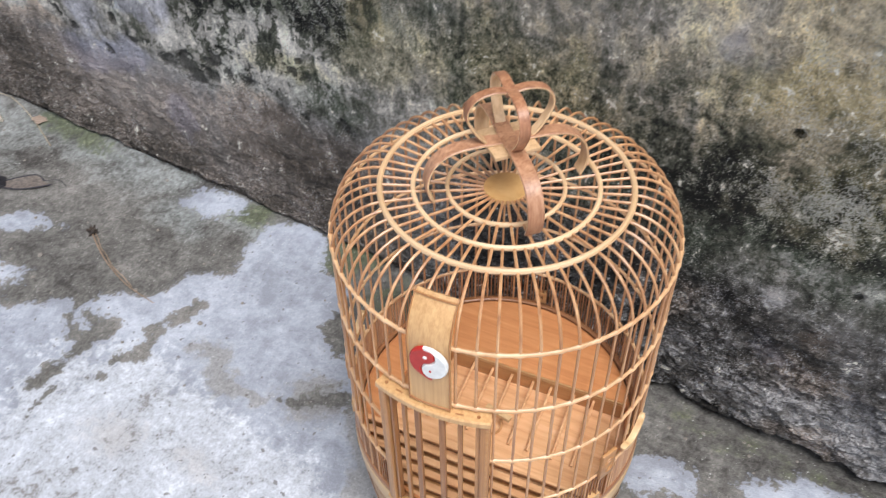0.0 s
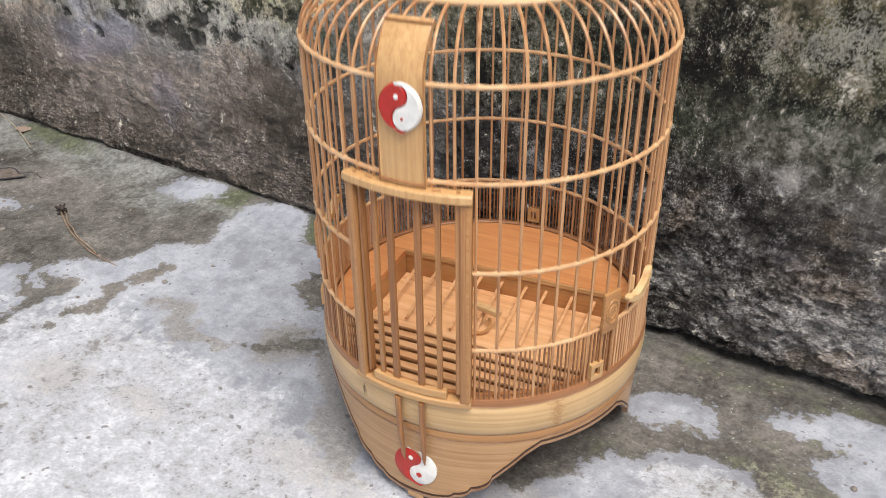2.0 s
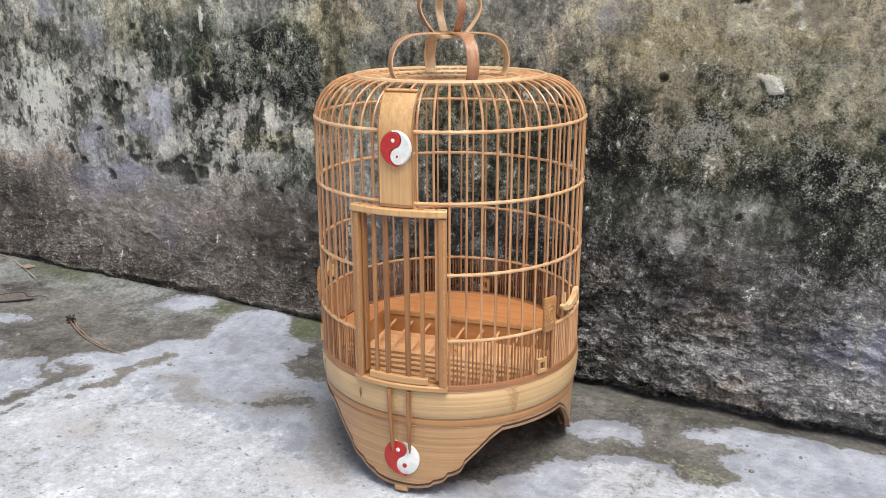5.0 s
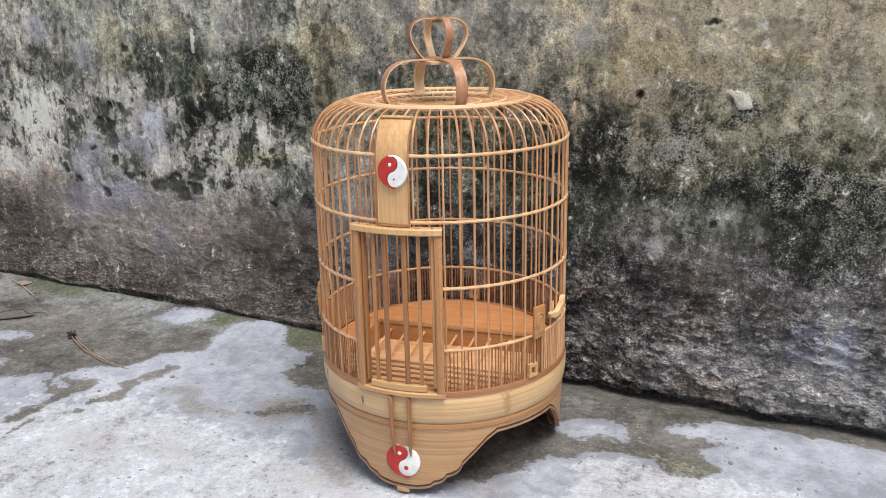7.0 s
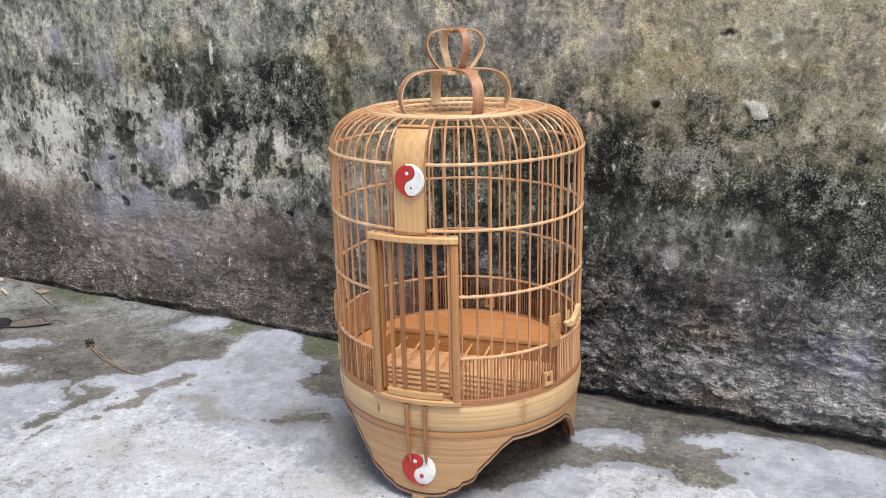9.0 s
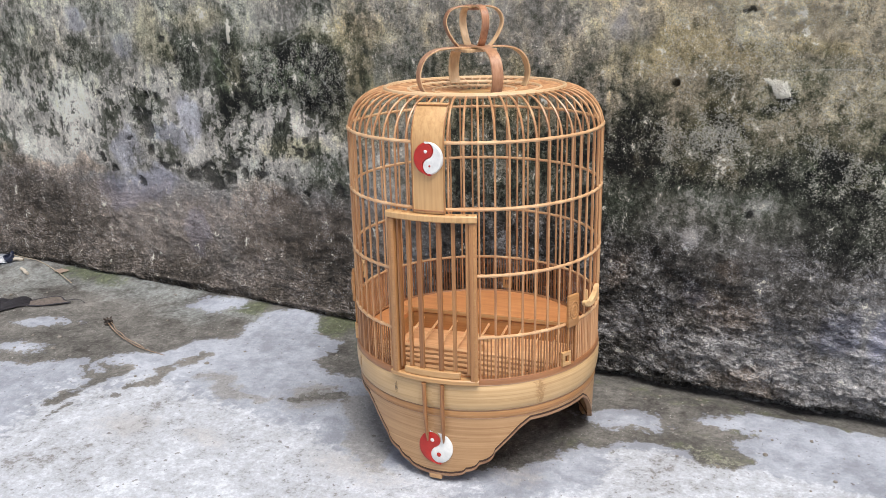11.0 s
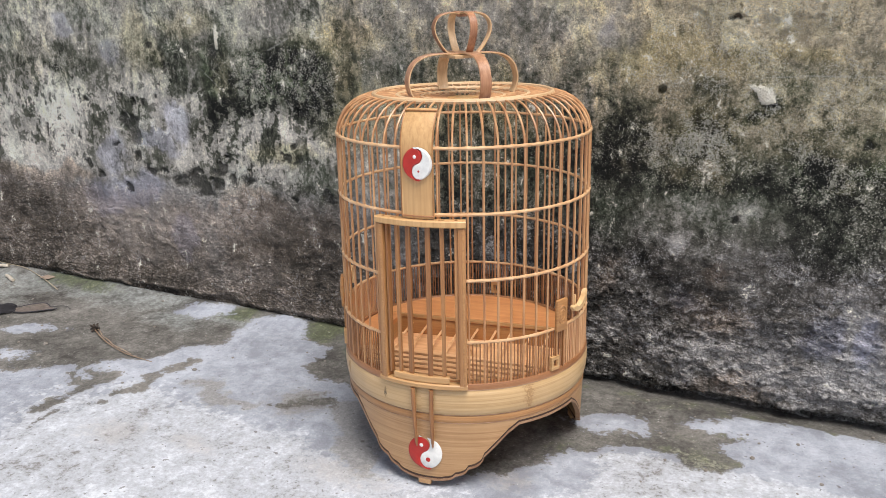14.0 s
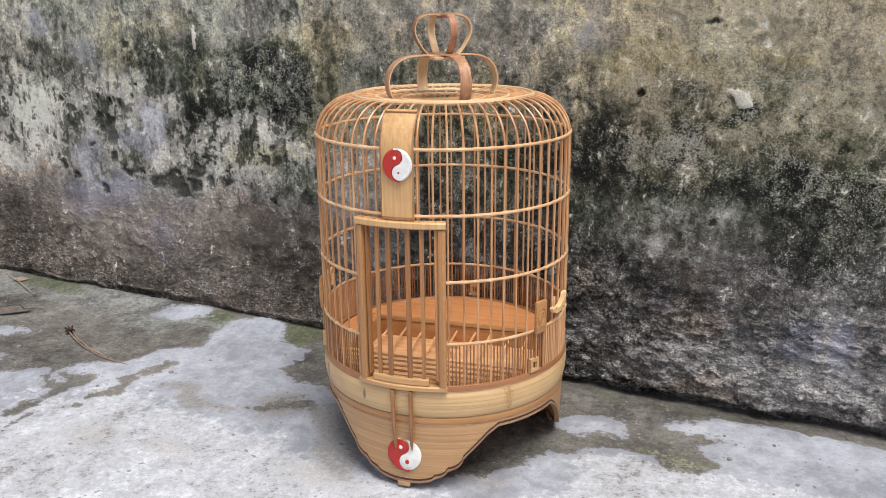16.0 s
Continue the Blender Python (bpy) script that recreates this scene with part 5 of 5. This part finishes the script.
DRY = wood("dry_stalk", (0.2, 0.13, 0.085), (0.32, 0.23, 0.155), (0.46, 0.36, 0.26), (6, 6, 6), rough=0.7)
PALE_STRAW = wood("pale_straw", (0.26, 0.21, 0.15), (0.38, 0.33, 0.24), (0.5, 0.45, 0.35), (6, 6, 6), rough=0.7)
FILM = wood("torn_strip", (0.05, 0.042, 0.036), (0.12, 0.10, 0.088), (0.2, 0.175, 0.155), (20, 20, 20), rough=0.5)
LEAF = wood("dry_leaf", (0.2, 0.15, 0.115), (0.28, 0.215, 0.17), (0.35, 0.29, 0.24), (40, 40, 40), rough=0.8)
BARK = wood("dark_bark", (0.02, 0.015, 0.012), (0.04, 0.03, 0.025), (0.09, 0.07, 0.055), (20, 20, 20), rough=0.85)
CLOTH = paint("black_rag", (0.045, 0.041, 0.048), 0.8)
PAPER = paint("wet_paper", (0.55, 0.56, 0.58), 0.8)
FILTER = paint("stub_paper", (0.5, 0.44, 0.36), 0.8)
CAPM = paint("dark_cap", (0.02, 0.025, 0.05), 0.4)
STONE = wood("grit_stone", (0.12, 0.11, 0.1), (0.22, 0.2, 0.18), (0.36, 0.34, 0.31), (30, 30, 30), rough=0.85)

# twig of two fine stalks with a dark burr at its end
twig = litter("twig", "thin dry tan twig with a dark burr, lying on damp concrete", "twig", -0.955, 0.637)
pts = curve([(0.0, 0.0, 0.006), (0.035, -0.018, 0.005), (0.072, -0.034, 0.0045), (0.125, -0.050, 0.003), (0.165, -0.056, 0.003), (0.202, -0.058, 0.002)], 36)
part("stem", tube(bmesh.new(), pts, lambda s: 0.0012 - 0.0006 * s, 6), DRY, twig)
part("stem", tube(bmesh.new(), [p + Vector((0.003, 0.0035 + 0.0012 * math.sin(i * 0.7), 0.0006)) for i, p in enumerate(pts[:25])], 0.0008, 5), DRY, twig)
bm = bmesh.new()
rng = random.Random(4)
for k in range(34):
    a, l = rng.uniform(0, 6.28), rng.uniform(0.003, 0.010)
    d = Vector((math.cos(a) * l * 1.2, math.sin(a) * l, rng.uniform(-0.002, 0.011)))
    c = Vector((-0.004, 0.005, 0.005))
    tube(bm, [c, c + d * 0.6 + Vector((0, 0, 0.001)), c + d], lambda s: 0.0030 - 0.0014 * s, 5)
part("burr", bm, BARK, twig, "dark spiky burr")

# bent straw by the wall
straw = litter("straw", "bent pale straw on greenish concrete by the wall", "straw", -1.36, 0.80)
part("stalk", tube(bmesh.new(), curve([(-0.116, 0.016, 0.020), (-0.076, 0.024, 0.014), (-0.034, 0.029, 0.009), (0.05, 0.006, 0.004), (0.148, -0.034, 0.003)], 26), lambda s: 0.0006 + 0.0006 * s, 6), PALE_STRAW, straw)

# wet black rag and the stiff torn strip that trails from it
rag = litter("rag", "crumpled wet black rag with a torn stiff strip", "rag", -1.23, 0.63)
n, m = 30, 16
bm = bmesh.new()
grid = []
for i in range(n):
    row = []
    for j in range(m):
        u, v = i / (n - 1), j / (m - 1) - 0.5
        w = 0.118 * (1 - 0.80 * u ** 1.3) * (1 + 0.10 * math.sin(11 * u + 1))
        x, y = -0.090 + 0.118 * u + v * w * 0.55, -0.085 + 0.110 * u + v * w * (-0.75)
        z = 0.005 + 0.008 * abs(math.sin(10 * v + 4 * u)) * (1 - abs(v)) + 0.010 * (noise.noise(Vector((x * 42, y * 42, 0))) + 0.3)
        row.append(bm.verts.new((x, y, max(0.0018, z * (1 - 0.7 * abs(2 * v) ** 3)))))
    grid.append(row)
for i in range(n - 1):
    for j in range(m - 1):
        bm.faces.new((grid[i][j], grid[i + 1][j], grid[i + 1][j + 1], grid[i][j + 1]))
bmesh.ops.solidify(bm, geom=bm.faces[:], thickness=0.0012)
part("cloth", bm, CLOTH, rag)
bm = bmesh.new()
edge_a = curve([(0.022, 0.022, 0.006), (0.050, 0.048, 0.010), (0.068, 0.064, 0.009), (0.086, 0.062, 0.004)], 18)
edge_b = curve([(0.034, 0.012, 0.003), (0.060, 0.022, 0.003), (0.085, 0.040, 0.004), (0.104, 0.062, 0.003)], 18)
loft(bm, [[a, (a + b) * 0.5 + Vector((0, 0, -0.002)), b, b - Vector((0, 0, 0.0008)), (a + b) * 0.5 - Vector((0, 0, 0.003)), a - Vector((0, 0, 0.0008))] for a, b in zip(edge_a, edge_b)])
part("strip", bm, FILM, rag, "stiff grey-brown torn strip")
part("strip_edge", tube(bmesh.new(), edge_a, 0.0014, 5), CLOTH, rag)
part("strip_edge", tube(bmesh.new(), edge_b, 0.0014, 5), CLOTH, rag)
part("thread", tube(bmesh.new(), curve([(0.082, 0.061, 0.003), (0.108, 0.077, 0.004), (0.132, 0.073, 0.002)], 12), 0.0007, 4), CLOTH, rag)

# scrap of paper, cap, stub
scrap = litter("paper_scrap", "small wet white paper scrap on the yard", "paper", -1.51, 0.806)
bm = bmesh.new()
ring = [Vector((0.038 * math.cos(t) * (1 + 0.25 * math.sin(3 * t)), 0.020 * math.sin(t) * (1 + 0.2 * math.cos(5 * t)), 0.0025 + 0.002 * math.sin(4 * t))) for t in np.linspace(0, 2 * math.pi, 23)[:-1]]
loft(bm, [[p - Vector((0, 0, 0.0008)) for p in ring], ring])
part("sheet", bm, PAPER, scrap)
cap = litter("bottle_cap", "crushed dark blue plastic cap on the yard", "cap", -1.478, 0.816)
bm = bmesh.new()
loft(bm, [[Vector((r * math.cos(t) * (1 + 0.16 * math.cos(2 * t + 0.6) + 0.03 * math.cos(20 * t)), r * math.sin(t) * (1 - 0.14 * math.cos(3 * t)), z + 0.003 * math.sin(2 * t) * r / 0.013)) for t in np.linspace(0, 2 * math.pi, 49)[:-1]]
          for z, r in ((0.001, 0.0132), (0.010, 0.0135), (0.0125, 0.0115), (0.0115, 0.0095), (0.004, 0.0105), (0.003, 0.004))])
bm.transform(Matrix.Rotation(radians(24), 4, "X") @ Matrix.Rotation(radians(-14), 4, "Y"))
for v in bm.verts:
    v.co.z += 0.0045
part("shell", bm, CAPM, cap)
for x, y, turn, label in ((-1.388, 0.782, -20, "short crushed pale stub lying on concrete"), (-1.455, 0.818, 22, "tan stub lying by the dark cap")):
    stub = litter("cigarette_stub", label, "stub", x, y)
    stub.rotation_euler.z = radians(turn)
    k = 1.0 if turn < 0 else 0.62
    part("stub_body", tube(bmesh.new(), [(-0.022 * k, 0, 0.0045), (-0.005 * k, 0.001, 0.005), (0.010 * k, -0.001, 0.0045), (0.022 * k, 0, 0.004)], lambda s: 0.0040 - 0.0006 * math.sin(9 * s), 10), FILTER, stub)
leaf = litter("dry_leaf", "flat torn reddish-brown leaf on greenish concrete", "leaf", -1.297, 0.812)
bm = bmesh.new()
ring = [Vector((0.016 * math.cos(t) * (1 + 0.3 * math.sin(4 * t)), 0.012 * math.sin(t) * (1 + 0.3 * math.cos(5 * t)), 0.002 + 0.0012 * math.sin(3 * t))) for t in np.linspace(0, 2 * math.pi, 29)[:-1]]
loft(bm, [[p - Vector((0, 0, 0.0006)) for p in ring], ring])
part("blade", bm, LEAF, leaf)


# loose grit
def pebble(seed):
    bm = bmesh.new()
    bmesh.ops.create_icosphere(bm, subdivisions=2, radius=1.0)
    for v in bm.verts:
        v.co *= 1 + 0.35 * noise.noise(v.co * 1.3 + Vector((seed * 7.3, 0, 0)))
        v.co.z *= 0.6
    ob = part("pebble", bm, STONE)
    tagged(ob, "small grey grit stone lying on the yard", "stone", group="grit on the yard")
    return ob


rng = random.Random(12)
first = [pebble(k) for k in range(3)]
spots = [(-1.291, 0.674), (-0.86, 0.60), (-0.80, 0.585), (-1.0, 0.56), (-0.97, 0.52), (0.03, 0.775), (0.055, 0.77), (-0.66, 0.585), (-0.55, 0.77), (-0.52, 0.72), (0.24, 0.68)]
for k in range(46):
    spots.append((rng.uniform(-1.4, -0.45), rng.uniform(0.48, 0.82)))
for k in range(26):
    spots.append((rng.uniform(0.02, 0.42), rng.uniform(0.56, 0.82)))
for k, (x, y) in enumerate(spots):
    s = rng.uniform(0.0011, 0.0028) * (1.5 if k < 11 else 1)
    mat = Matrix.LocRotScale((x, y, sheet_ground(x, y) + s * 0.35), Euler((0, 0, rng.uniform(0, 6))), (s, s, s))
    if k < 3:
        first[k].matrix_world = mat
    else:
        tagged(again(first[k % 3], mat), "small grey grit stone lying on the yard", "stone", group="grit on the yard")
